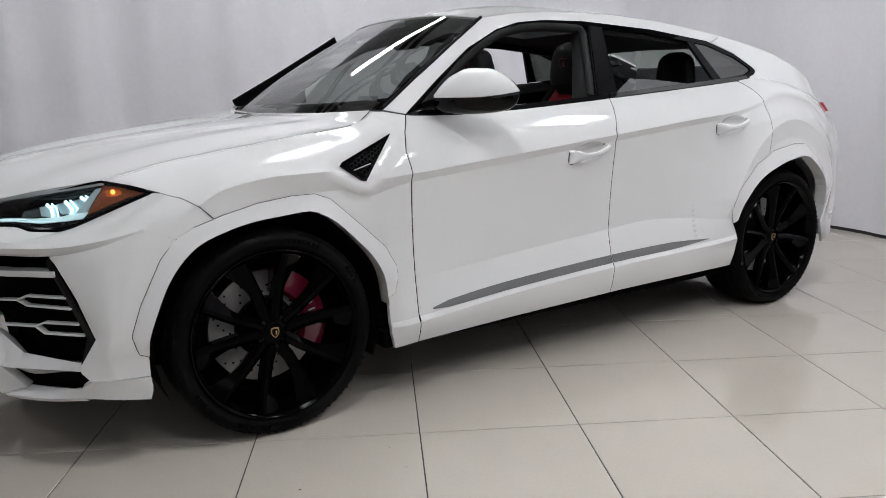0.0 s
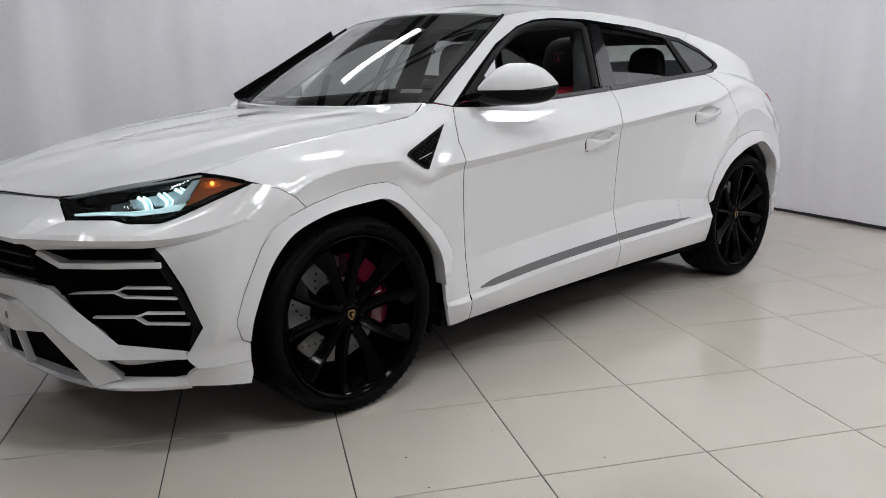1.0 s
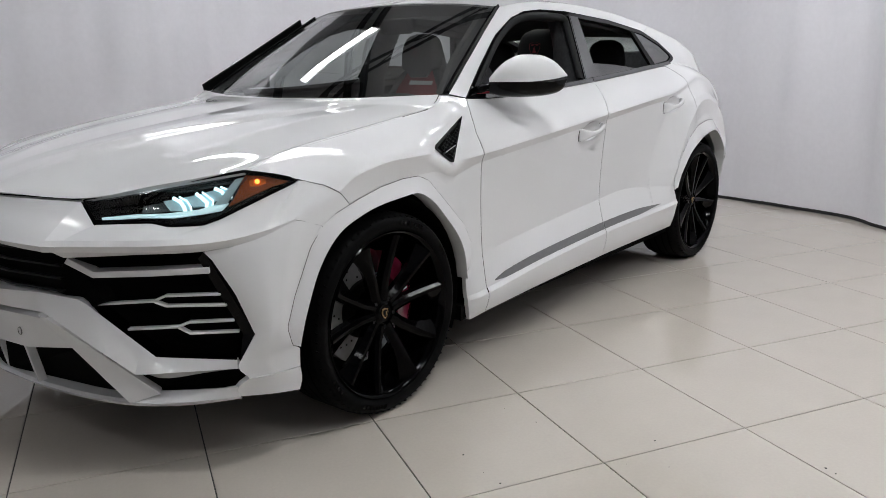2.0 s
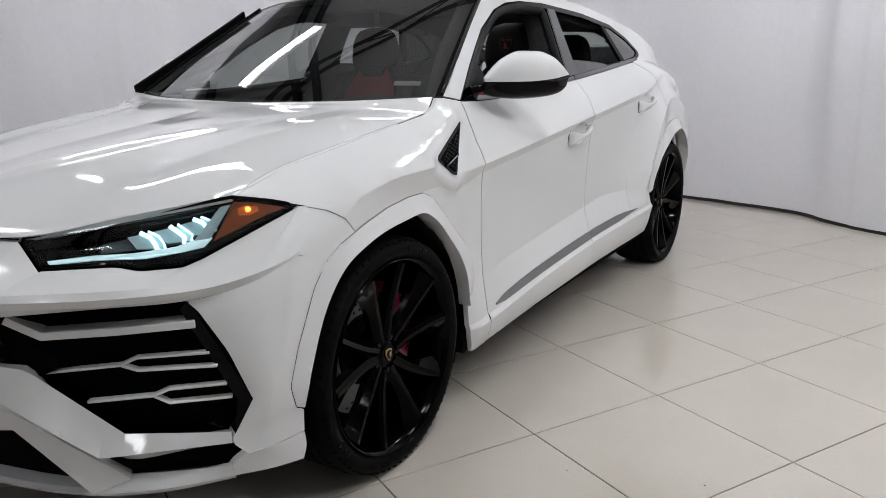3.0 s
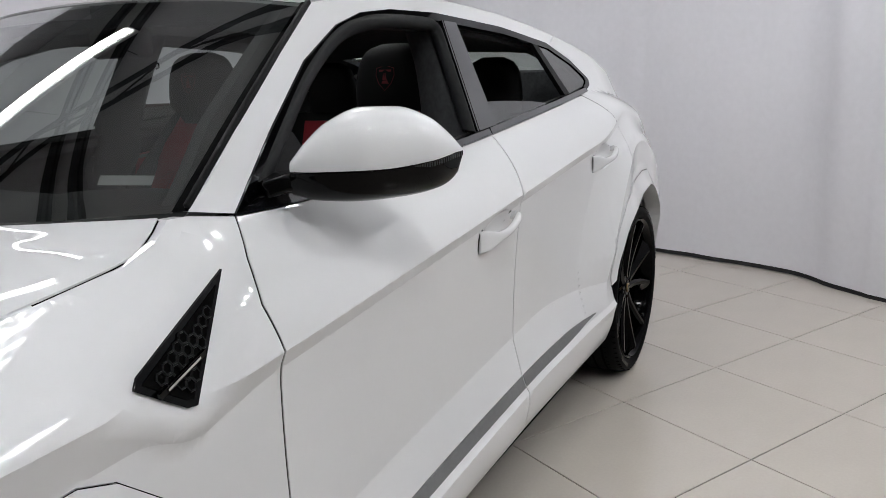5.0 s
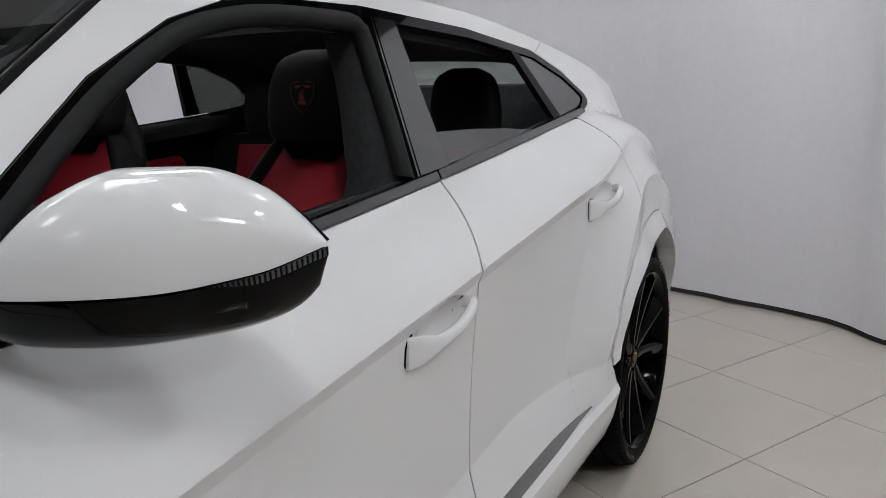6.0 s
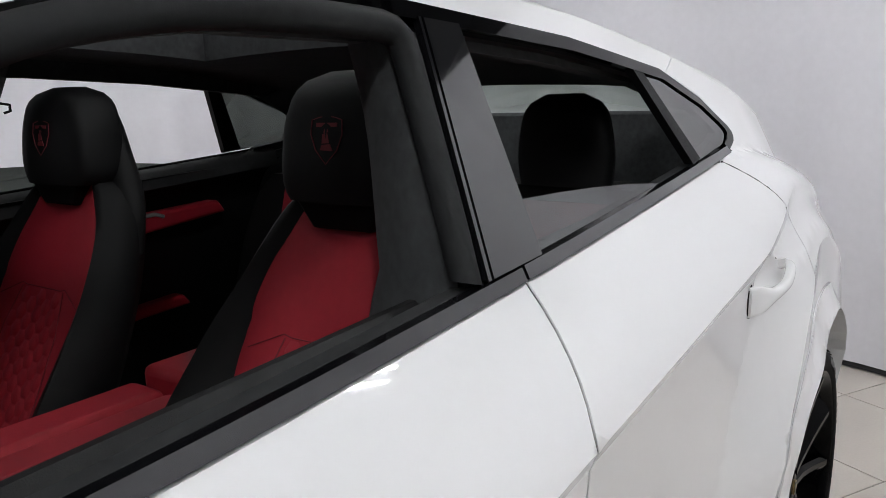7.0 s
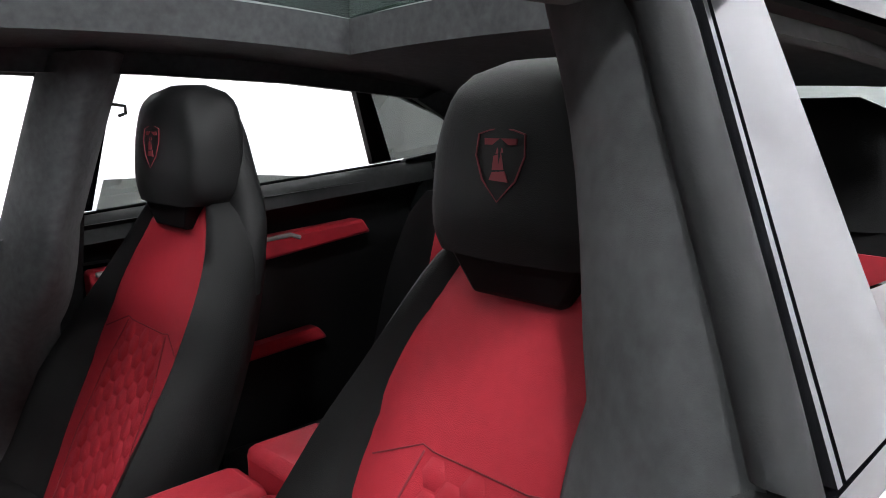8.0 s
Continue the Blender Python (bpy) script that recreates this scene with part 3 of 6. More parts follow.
ARCH_R_LIP = [(3.44, 0.44), (3.445, 0.55), (3.40, 0.677), (3.299, 0.775), (3.188, 0.841), (3.069, 0.836), (2.863, 0.796), (2.742, 0.747), (2.631, 0.633), (2.58, 0.535)]
def rounded(pts):
    """The same line with its corners eased into curves."""
    return [tuple(p) for p in curve_points(pts, len(pts) * 3)]


DOOR_GAP = [(1.79, 1.197), (1.745, 1.12), (1.705, 1.05), (1.712, 0.97), (1.704, 0.596), (1.692, 0.459), (1.690, 0.268)]
DOOR_FRONT = [(0.64, 1.157), (0.602, 1.09), (0.578, 1.017), (0.586, 0.934), (0.588, 0.882), (0.592, 0.677), (0.597, 0.489), (0.595, 0.240)]
DOOR_REAR = [(2.82, 1.264), (2.86, 1.165), (2.876, 1.09), (2.856, 0.965), (2.84, 0.868)]
WS_EDGE = [(0.547, 1.178), (0.746, 1.309), (0.959, 1.440), (1.16, 1.562)]
DLO_TOP = [(0.64, 1.159), (0.825, 1.287), (1.040, 1.428), (1.225, 1.513), (1.360, 1.549), (1.517, 1.564), (1.77, 1.565), (2.236, 1.536), (2.66, 1.484), (2.87, 1.413),
           (2.965, 1.357), (2.994, 1.341), (3.008, 1.326), (3.006, 1.314), (2.990, 1.302), (2.962, 1.293), (2.93, 1.286)]
RAIL = [(1.16, 1.564), (1.36, 1.591), (1.55, 1.605), (1.92, 1.605), (2.33, 1.578), (2.80, 1.514), (3.23, 1.420), (3.64, 1.275)]


HOOD_EDGE = [(-0.524, 0.838, 0.985), (-0.30, 0.818, 1.033), (0.1, 0.827, 1.088), (0.385, 0.834, 1.126), (0.45, 0.826, 1.150), (0.490, 0.815, 1.178)]
HOOD_FRONT = [(-1.045, 0.0, 0.925), (-1.03, 0.15, 0.925), (-1.005, 0.24, 0.923), (-0.862, 0.465, 0.906), (-0.70, 0.66, 0.946), (-0.524, 0.838, 0.985)]
HOOD_REAR = [(0.325, 0.0, 1.156), (0.37, 0.45, 1.163), (0.45, 0.72, 1.174), (0.490, 0.815, 1.178)]
HOOD_MID = [(-1.045, 0.0, 0.925), (-0.85, 0.0, 0.985), (-0.5, 0.0, 1.045), (0.0, 0.0, 1.110), (0.325, 0.0, 1.156)]


def belt_points(x0, x1, n, lift=0.0):
    return [(x, lerp(x, BELT_Z) + lift) for x in np.linspace(x0, x1, n)]


SCOOP = (0.102, 0.050, 0.034)


def scoop_radius(x, z, x0, z0):
    return math.hypot((x - x0) / SCOOP[0], (z - z0 - 0.06 * (x - x0)) / SCOOP[1])


def scooped(x0, z0):
    """The flank with the hand recess of a door handle in it."""
    def fun(x, z):
        r = scoop_radius(x, z, x0, z0)
        return side_y(x, z) - (SCOOP[2] * (1 - r ** 2.4) ** 1.15 if r < 1 else 0.0)
    return fun


def scoop_rings(x0, z0):
    out = []
    for r in (1.0, 0.93, 0.84, 0.72, 0.55, 0.35, 0.15):
        n = 40 if r > 0.5 else 20
        out.append([(x0 + r * SCOOP[0] * math.cos(a), z0 + r * SCOOP[1] * math.sin(a) + 0.06 * r * SCOOP[0] * math.cos(a)) for a in np.linspace(0, 2 * math.pi, n + 1)])
    return out


def handle(x, z, s, door):
    """A pull handle bowed across its scooped recess: broad at its front end, standing free at its rear."""
    rows = []
    n = 26
    for k in range(n):
        t = k / (n - 1)
        px = x - 0.128 + 0.240 * t
        out = lerp(t, ((0.0, 0.001), (0.08, 0.014), (0.3, 0.026), (0.6, 0.032), (0.85, 0.028), (1.0, 0.016)))
        pz = z + lerp(t, ((0.0, -0.016), (0.3, -0.014), (0.6, -0.006), (0.85, 0.010), (1.0, 0.022)))
        h = lerp(t, ((0.0, 0.031), (0.12, 0.028), (0.35, 0.0145), (0.6, 0.011), (0.85, 0.013), (0.95, 0.011), (1.0, 0.005)))
        w = lerp(t, ((0.0, 0.006), (0.3, 0.011), (0.9, 0.011), (1.0, 0.006)))
        y = side_y(px, pz)
        ring = []
        for a in range(16):
            an = 2 * math.pi * a / 16
            ring.append((px, s * (y + out + w * math.copysign(abs(math.cos(an)) ** 0.8, math.cos(an))), pz + h * math.copysign(abs(math.sin(an)) ** 0.8, math.sin(an))))
        rows.append(ring + ring[:1])
    bm = grid_mesh(rows)
    for r in (rows[0], rows[-1]):
        bm.faces.new([bm.verts.new(p) for p in r[:-1]])
    bmesh.ops.remove_doubles(bm, verts=bm.verts[:], dist=1e-5)
    bmesh.ops.recalc_face_normals(bm, faces=bm.faces[:])
    part("handle", bm, PAINT, door, "white pull handle", 40)
    # the socket of the rear end and the dark joint round the front end
    px, pz = x + 0.100, z + 0.018
    sock = [(px - 0.006, side_y(px, pz) + 0.016, pz + 0.018), (px + 0.008, side_y(px, pz) + 0.012, pz + 0.012), (px + 0.008, side_y(px, pz) - 0.012, pz + 0.004), (px - 0.008, side_y(px, pz) - 0.012, pz + 0.010)]
    part("handle_socket", slab(sided_pts(sock, s), (0, 0, -0.022)), PAINT, door, bevel=0.003)
    gx, gz = x + 0.086, z + 0.034
    part("handle_joint", hull_bar(bmesh.new(), [(gx, s * (side_y(gx, gz) + 0.001), gz), (gx - 0.006, s * (side_y(gx, gz) - 0.016), gz - 0.016), (gx - 0.008, s * (side_y(gx, gz) - 0.020), gz - 0.036)], 0.004, (0, s, 0), 0.003), VOID, door)
    edge = [(x - 0.112, 0.016), (x - 0.126, 0.010), (x - 0.131, -0.006), (x - 0.130, -0.036), (x - 0.124, -0.047), (x - 0.104, -0.049)]
    part("handle_joint", hull_bar(bmesh.new(), [(q, s * (side_y(q, z + r) + 0.001), z + r) for q, r in edge], 0.0035, (0, s, 0), 0.002), VOID, door)


def sided_pts(pts, s):
    return [(x, s * y, z) for x, y, z in pts]


def vent(s):
    """The three-cornered vent behind the front wheel, flat, with a mesh and a slim bar."""
    tri = [tuple(q) for q in VENT]

    def flat(lift):
        return lambda x, z: (x, s * (vent_plane(x, z) + lift - 0.007), z)
    bm = flat_mesh(inset_polygon(tri, -0.001), flat(0.012), 0.015)
    face_out(bm, (0, s, 0)), flange(bm, 0.03, (0, s, 0))
    v = part("side_vent", bm, PIANO, car, "three-cornered gloss black vent with a honeycomb mesh")
    hole = inset_polygon(tri, 0.010)
    bm = flat_mesh(hole, flat(0.0132), 0.015)
    face_out(bm, (0, s, 0))
    part("vent_mesh_back", bm, VOID, v)
    bm = bmesh.new()
    hx = 0.019
    at = flat(0.0144)
    for i in range(18):
        for j in range(14):
            cx, cz = 0.28 + i * hx * 0.866, 0.915 + (j + 0.5 * (i % 2)) * hx
            if inside(hole, (cx, cz)) and edge_distance(hole, np.array((cx, cz))) > 0.006:
                ring = [(cx + hx * 0.5 * math.cos(a), cz + hx * 0.5 * math.sin(a)) for a in np.linspace(0, 2 * math.pi, 7)]
                for a, b in zip(ring, ring[1:]):
                    bar(bm, at(*a), at(*b), 0.0020, 4)
    part("vent_mesh", bm, BLACK, v, "dark honeycomb mesh")
    at = flat(0.018)
    part("vent_bar", hull_bar(bmesh.new(), [at(0.312, 0.962), at(0.425, 0.988)], 0.005, (0, 0, 1), 0.010), PIANO, v)
    at = flat(0.0212)
    part("vent_script", hull_bar(bmesh.new(), [at(0.330, 0.966), at(0.410, 0.985)], 0.002, (0, 0, 1), 0.004), CHROME, v)


def flank(s):
    """One side of the body."""
    fender = [(-0.524, 0.981), (-0.30, 1.03), (-0.1, 1.058), (0.1, 1.085), (0.39, 1.124), (0.455, 1.150), (0.50, 1.176), (0.545, 1.174)] + DOOR_FRONT + [(0.487, 0.230), (0.470, 0.30)]
    fender += ARCH_F_SEAM[::-1][:11] + [(-0.205, 0.840), (-0.25, 0.885), (-0.30, 0.918), (-0.392, 0.947)]
    side_panel("front_fender", fender, s, lines=flank_lines(-0.45, 0.59, 60), step=0.02, label="white front fender with a crease over the arch")
    vent(s)
    side_panel("arch_trim", ARCH_F_SEAM + rounded(ARCH_F_LIP), s, proud=0.004, inset=-0.0008, depth=0.07, fun=flared(ARCH_F_SEAM, ARCH_F_LIP, 0.016), label="white faceted cladding round the front wheel arch", step=0.03)
    side_panel("arch_trim", ARCH_R_SEAM + rounded(ARCH_R_LIP), s, proud=0.004, inset=-0.0008, depth=0.07, fun=flared(ARCH_R_SEAM, ARCH_R_LIP, 0.020), label="white faceted cladding round the rear wheel arch", step=0.03)
    # doors
    door = belt_points(0.66, 1.775, 12, -0.001) + DOOR_GAP + [(1.07, 0.255)] + DOOR_FRONT[::-1]
    d1 = side_panel("front_door", door, s, lines=flank_lines(0.6, 1.71, 50) + scoop_rings(1.549, 0.958), step=0.026, fun=scooped(1.549, 0.958), label="white front door with its window lowered")
    handle(1.549, 0.958, s, d1)
    rear = DOOR_GAP[::-1] + belt_points(1.81, 2.80, 10, -0.001) + DOOR_REAR + ARCH_R_SEAM[4::-1] + [(2.590, 0.46), (2.588, 0.28)]
    d2 = side_panel("rear_door", rear, s, lines=flank_lines(1.70, 2.86, 54) + scoop_rings(2.575, 1.040), step=0.026, fun=scooped(2.575, 1.040), label="white rear door with its tinted window half lowered")
    handle(2.575, 1.040, s, d2)
    for d, x0, x1 in ((d1, 0.665, 1.687), (d2, 1.696, 2.375)):
        xs = np.linspace(x0, x1, 14)
        thick = lambda x: lerp(x, ((0.66, 0.004), (0.76, 0.030), (1.06, 0.036), (1.7, 0.038), (2.07, 0.036), (2.38, 0.002)))
        top = [(x, lerp(x, SEAM_Z) + thick(x) * 0.55) for x in xs]
        low = [(x, lerp(x, SEAM_Z) - thick(x) * 0.42) for x in xs]
        side_panel("sill_strip", low + top[::-1], s, STRIP, d, "matt grey inlay along the door's foot", proud=0.0035, depth=0.006, inset=0, step=0.012)
    # the quarter panel behind the rear door, up to the roof
    quarter = DOOR_REAR[::-1] + [(2.93, 1.284), (2.997, 1.303), (3.016, 1.325), (2.967, 1.360), (2.872, 1.417), (2.70, 1.474)] + [(2.80, 1.514), (3.02, 1.468), (3.23, 1.420), (3.45, 1.345), (3.64, 1.275)]
    quarter += [(3.67, 1.16), (3.76, 1.05), (3.83, 0.75), (3.80, 0.55), (3.76, 0.30), (3.60, 0.27), (3.50, 0.42)] + ARCH_R_SEAM[::-1][:8]
    side_panel("rear_quarter", quarter, s, lines=flank_lines(2.88, 3.7, 44), step=0.024, label="white rear quarter panel with a raised haunch")
    # roof rail and windscreen pillar
    pillar = [(0.545, 1.178)] + WS_EDGE[1:] + RAIL[1:6] + [(2.70, 1.475)] + DLO_TOP[8::-1]
    side_panel("roof_rail", pillar, s, label="white windscreen pillar and roof rail", inset=0.001)
    # black window surround
    opening = [(0.720, 1.180), (0.868, 1.289), (1.040, 1.406), (1.220, 1.495), (1.360, 1.530), (1.50, 1.543), (1.76, 1.541)]
    top = DLO_TOP
    under = [(2.905, 1.300), (2.945, 1.310), (2.966, 1.324), (2.962, 1.336), (2.938, 1.352), (2.858, 1.396), (2.66, 1.460), (2.236, 1.511), (1.90, 1.532), (1.76, 1.541)]
    side_panel("window_frame", top + under + opening[::-1][1:], s, PIANO, car, "gloss black window surround", 0.004, 0.02, step=0.03, inset=0)
    belt = belt_points(0.64, 1.788, 14) + belt_points(0.72, 1.788, 14, 0.019)[::-1]
    side_panel("belt_trim", belt, s, COVER, d1, "gloss black strip under the front window", 0.005, 0.014, step=0.03, inset=0.0006)
    belt = belt_points(1.794, 2.93, 14) + belt_points(1.794, 2.915, 14, 0.020)[::-1]
    side_panel("belt_trim", belt, s, COVER, d2, "gloss black strip under the rear window", 0.005, 0.014, step=0.03, inset=0.0006)
    side_panel("pillar_edge", [(1.703, 1.212), (1.713, 1.2125), (1.793, 1.545), (1.785, 1.545)], s, COVER, d1, "slim gloss black edge of the front door frame", 0.006, 0.012, inset=0.0012)
    side_panel("pillar_cover", [(1.716, 1.213), (1.848, 1.220), (1.880, 1.540), (1.796, 1.544)], s, COVER, d2, "gloss black cover on the middle pillar", 0.006, 0.012, inset=0.0012)
    side_panel("window_divider", [(2.615, 1.272), (2.685, 1.280), (2.545, 1.482), (2.487, 1.489)], s, BLACK, d2, "black upright between rear window and quarter glass", 0.003, 0.02)
    # glass: rear panes wound half down, quarter light whole
    pane = belt_points(1.852, 2.44, 6, 0.010) + [(2.405, 1.256), (2.26, 1.271), (2.11, 1.281), (1.99, 1.287), (1.866, 1.291)]
    bm = flat_mesh(pane, lambda x, z: (x, s * (side_y(x, z) - 0.010), z), 0.05)
    face_out(bm, (0, s, 0)), flange(bm, 0.004, (0, s, 0))
    part("rear_window", bm, TINT, d2, "dark tinted pane wound half down").visible_shadow = False
    light = [(2.675, 1.278), (2.905, 1.300), (2.962, 1.324), (2.940, 1.350), (2.858, 1.396), (2.66, 1.460), (2.54, 1.482)]
    bm = flat_mesh(light, lambda x, z: (x, s * (side_y(x, z) - 0.001), z), 0.05)
    face_out(bm, (0, s, 0)), flange(bm, 0.004, (0, s, 0))
    part("quarter_glass", bm, TINT, car, "fixed tinted quarter glass").visible_shadow = False
    # mirror foot triangle
    tri = [(0.665, 1.176), (0.93, 1.178), (0.90, 1.285), (0.862, 1.288)]
    side_panel("mirror_foot", tri, s, BLACK, d1, "black corner plate under the mirror", 0.000, 0.02)


def shut_line(pts, s, width=0.0080, sink=0.0020):
    """A dark strip along the joint between two panels, standing in for the shade in the gap."""
    cp = curve_points(pts, max(6, int(len(pts) * 5)), False)
    part("shut_line", ribbon([(x, s * (side_y(x, z) - sink), z) for x, z in cp], (0, s, 0), width), VOID, car, smooth=False)


def ribbon(pts, out, width):
    """A flat strip along pts that faces out."""
    pts = [Vector(p) for p in pts]
    rows = []
    for i, p in enumerate(pts):
        d = (pts[min(i + 1, len(pts) - 1)] - pts[max(i - 1, 0)]).normalized()
        w = d.cross(Vector(out)).normalized() * (width / 2)
        rows.append((p - w, p + w))
    return grid_mesh(rows)


def joints(s):
    shut_line(DOOR_FRONT, s)
    shut_line(DOOR_GAP, s)
    shut_line(DOOR_REAR, s)
    shut_line(ARCH_F_SEAM[6:], s, 0.005, -0.0028)
    shut_line(ARCH_R_SEAM, s, 0.005, -0.0028)
    shut_line([(-0.205, 0.840), (-0.25, 0.885), (-0.30, 0.9175), (-0.390, 0.9465)], s, 0.0015, -0.0012)
    edge = curve_points(HOOD_EDGE, 40)
    corner = [(-0.335, 0.987, 0.788), (-0.392, 0.986, 0.727), (-0.468, 0.984, 0.58), (-0.504, 0.982, 0.481), (-0.487, 0.982, 0.416), (-0.456, 0.980, 0.402)]
    # the dark ribbons here too are gap shade put in as black strips
    part("shut_line", ribbon([(x, s * (y + 0.0012), z) for x, y, z in curve_points(corner, 30, False)], (0, s, 0), 0.0022), VOID, car, smooth=False)
    part("shut_line", ribbon([(x, s * (y + 0.002), z - 0.0045) for x, y, z in edge[:31]], (0, 0.5 * s, 0.8), 0.009), PAINT, car, "painted ledge in the gap beside the hood", smooth=False)
    part("shut_line", ribbon([(x, s * (y + 0.002), z - 0.004) for x, y, z in edge[29:]], (0, 0.5 * s, 0.8), 0.0032), VOID, car, smooth=False)
    front = curve_points(HOOD_FRONT[:4], 24)
    part("shut_line", ribbon([(x - 0.004, s * y, z - 0.005) for x, y, z in front], (-0.6, 0, 0.8), 0.006), VOID, car, smooth=False)


def roof():
    edge = [(x, side_y(x, z), z) for x, z in RAIL]
    left, right = [(x, -y, z) for x, y, z in edge], edge
    front = [left[0], (1.10, -0.4, 1.588), (1.07, 0, 1.598), (1.10, 0.4, 1.588), right[0]]
    back = [left[-1], (3.72, -0.4, 1.285), (3.76, 0, 1.295), (3.72, 0.4, 1.285), right[-1]]

    def crown(u, v):
        w = abs(2 * v - 1)
        return 0, 0, 0.032 * (1 - w ** 4) * min(1, 6 * u + 0.15) * (1 - u) ** 0.3 if u < 1 else 0
    bm = coons(left, right, front, back, 49, 31, relief=crown)
    face_out(bm, (0, 0, 1))
    panes = []
    for name, x0, x1, w, label in (("roof_glass", 1.33, 2.30, 0.43, "dark glass roof panel"), ("tailgate_glass", 2.95, 3.58, 0.55, "tinted tailgate glass")):
        g = bmesh.new()
        cut = [f for f in bm.faces if x0 < f.calc_center_median().x < x1 and abs(f.calc_center_median().y) < w]
        for f in cut:
            g.faces.new([g.verts.new(v.co) for v in f.verts])
        bmesh.ops.remove_doubles(g, verts=g.verts[:], dist=1e-5)
        bmesh.ops.delete(bm, geom=cut, context="FACES")
        panes.append((name, g, label))
    flange(bm, 0.012)
    part("roof", bm, PAINT, car, "white roof skin", 30)
    for name, g, label in panes:
        flange(g, 0.005)
        part(name, g, ROOF_TINT if name == "roof_glass" else TAIL_TINT, car, label).visible_shadow = False


def windscreen():
    e = [(x, side_y(x, z), z) for x, z in WS_EDGE]
    left, right = [(x, -y, z) for x, y, z in e], e
    low = [left[0], (0.40, -0.45, 1.160), (0.355, 0, 1.152), (0.40, 0.45, 1.160), right[0]]
    top = [left[-1], (1.10, -0.4, 1.588), (1.07, 0, 1.598), (1.10, 0.4, 1.588), right[-1]]

    def bulge(u, v):
        k = 16 * u * (1 - u) * v * (1 - v)
        return -0.016 * k, 0, 0.019 * k
    bm = coons(low, top, left, right, 33, 21, relief=bulge)
    face_out(bm, (-1, 0, 1))
    pts = [v.co.copy() for v in bm.verts]
    n = 33
    rows = [(pts[i * n], pts[i * n].lerp(pts[i * n + 1], 0.55)) for i in range(21)]
    flange(bm, 0.005)
    w = part("windscreen", bm, SHIELD, car, "raked windscreen reflecting the dark ceiling", 40)
    w.visible_shadow = False
    for flip in (1, -1):
        rim = grid_mesh([[(p.x, p.y * flip, p.z + 0.002) for p in r] for r in rows])
        face_out(rim, (-1, 0, 1))
        part("windscreen_edge", rim, PIANO, w, "black edge of the windscreen")
        mould = [(x + 0.004, flip * (side_y(x, z) - 0.006), z + 0.006) for x, z in WS_EDGE]
        part("pillar_moulding", hull_bar(bmesh.new(), mould, 0.016, (0, flip, 0), 0.010), BLACK, w, "black moulding between windscreen and pillar", bevel=0.003)
    edge = [(x - 0.024, side_y(x, z) + 0.004, z + 0.003) for x, z in [(0.515, 1.178)] + WS_EDGE[1:3] + [(1.10, 1.528)]]
    part("windscreen_gutter", hull_bar(bmesh.new(), edge, 0.066, (0, 1, 0.6), 0.010), BLACK, w, "broad black gutter along the windscreen's far edge", bevel=0.003)
    card = [(0.545, -0.607, 1.216), (0.584, -0.702, 1.214), (0.594, -0.702, 1.230), (0.555, -0.607, 1.232)]
    part("paper_strip", slab(card, (0.001, 0.0, -0.001)), LETTER, w, "small pale paper strip behind the glass", smooth=False)
    # cowl at the foot of the windscreen
    cowl = coons(low, [(x - 0.035 if abs(y) < 0.7 else x - 0.02, y, z - 0.012) for x, y, z in low], [low[0], (low[0][0] - 0.02, low[0][1], low[0][2] - 0.012)],
                 [low[-1], (low[-1][0] - 0.02, low[-1][1], low[-1][2] - 0.012)], 33, 3)
    face_out(cowl, (0, 0, 1))
    part("cowl", cowl, BLACK, car, "black cowl below the windscreen")


def hood():
    def relief(u, v):
        # u runs from the nose to the windscreen, v from the middle to the side: a raised middle field that
        # narrows to the nose, a shallow trough beside it and a crease along its outer side
        a, b = 0.10 + 0.58 * u, 0.57 + 0.20 * u
        h = np.interp(v, (0.0, max(a - 0.085, 0.005), a, b, 1.0), (0.011, 0.010, 0.0, 0.0065, 0.0))
        e = math.sin(math.pi * min(1, u * 1.02)) ** 0.6 if 0 < u < 0.98 else 0
        return 0, 0, e * (h + 0.033 * math.sin(math.pi * v)) if v < 1 else 0
    bm = coons(HOOD_MID, HOOD_EDGE, HOOD_FRONT, HOOD_REAR, 73, 61, relief=relief)
    half = [f for f in bm.faces]
    other = bmesh.ops.duplicate(bm, geom=bm.verts[:] + bm.edges[:] + half)["geom"]
    for g in other:
        if isinstance(g, bmesh.types.BMVert):
            g.co.y = -g.co.y
    bmesh.ops.reverse_faces(bm, faces=[g for g in other if isinstance(g, bmesh.types.BMFace)])
    bmesh.ops.remove_doubles(bm, verts=bm.verts[:], dist=1e-4)
    face_out(bm, (0, 0, 1))
    flange(bm, 0.018)
    part("hood", bm, PAINT, car, "white hood with two raised ridges", 16)


flank(-1)
flank(1)
joints(-1)
joints(1)
roof()
windscreen()
hood()


# ---- nose, bumper, lamps and mirrors ----
def sided(pts, s):
    return [(x, s * y, z) for x, y, z in pts]


def patch(name, c0, c1, d0, d1, s, material=PAINT, label="", nu=24, nv=10, smooth=True, out=(-1, 0, 0.2), depth=0.02, sharp=24):
    bm = coons(sided(c0, s), sided(c1, s), sided(d0, s), sided(d1, s), nu, nv, smooth)
    face_out(bm, (out[0], out[1] * s, out[2]))
    flange(bm, depth)
    return part(name, bm, material, car, label, sharp)


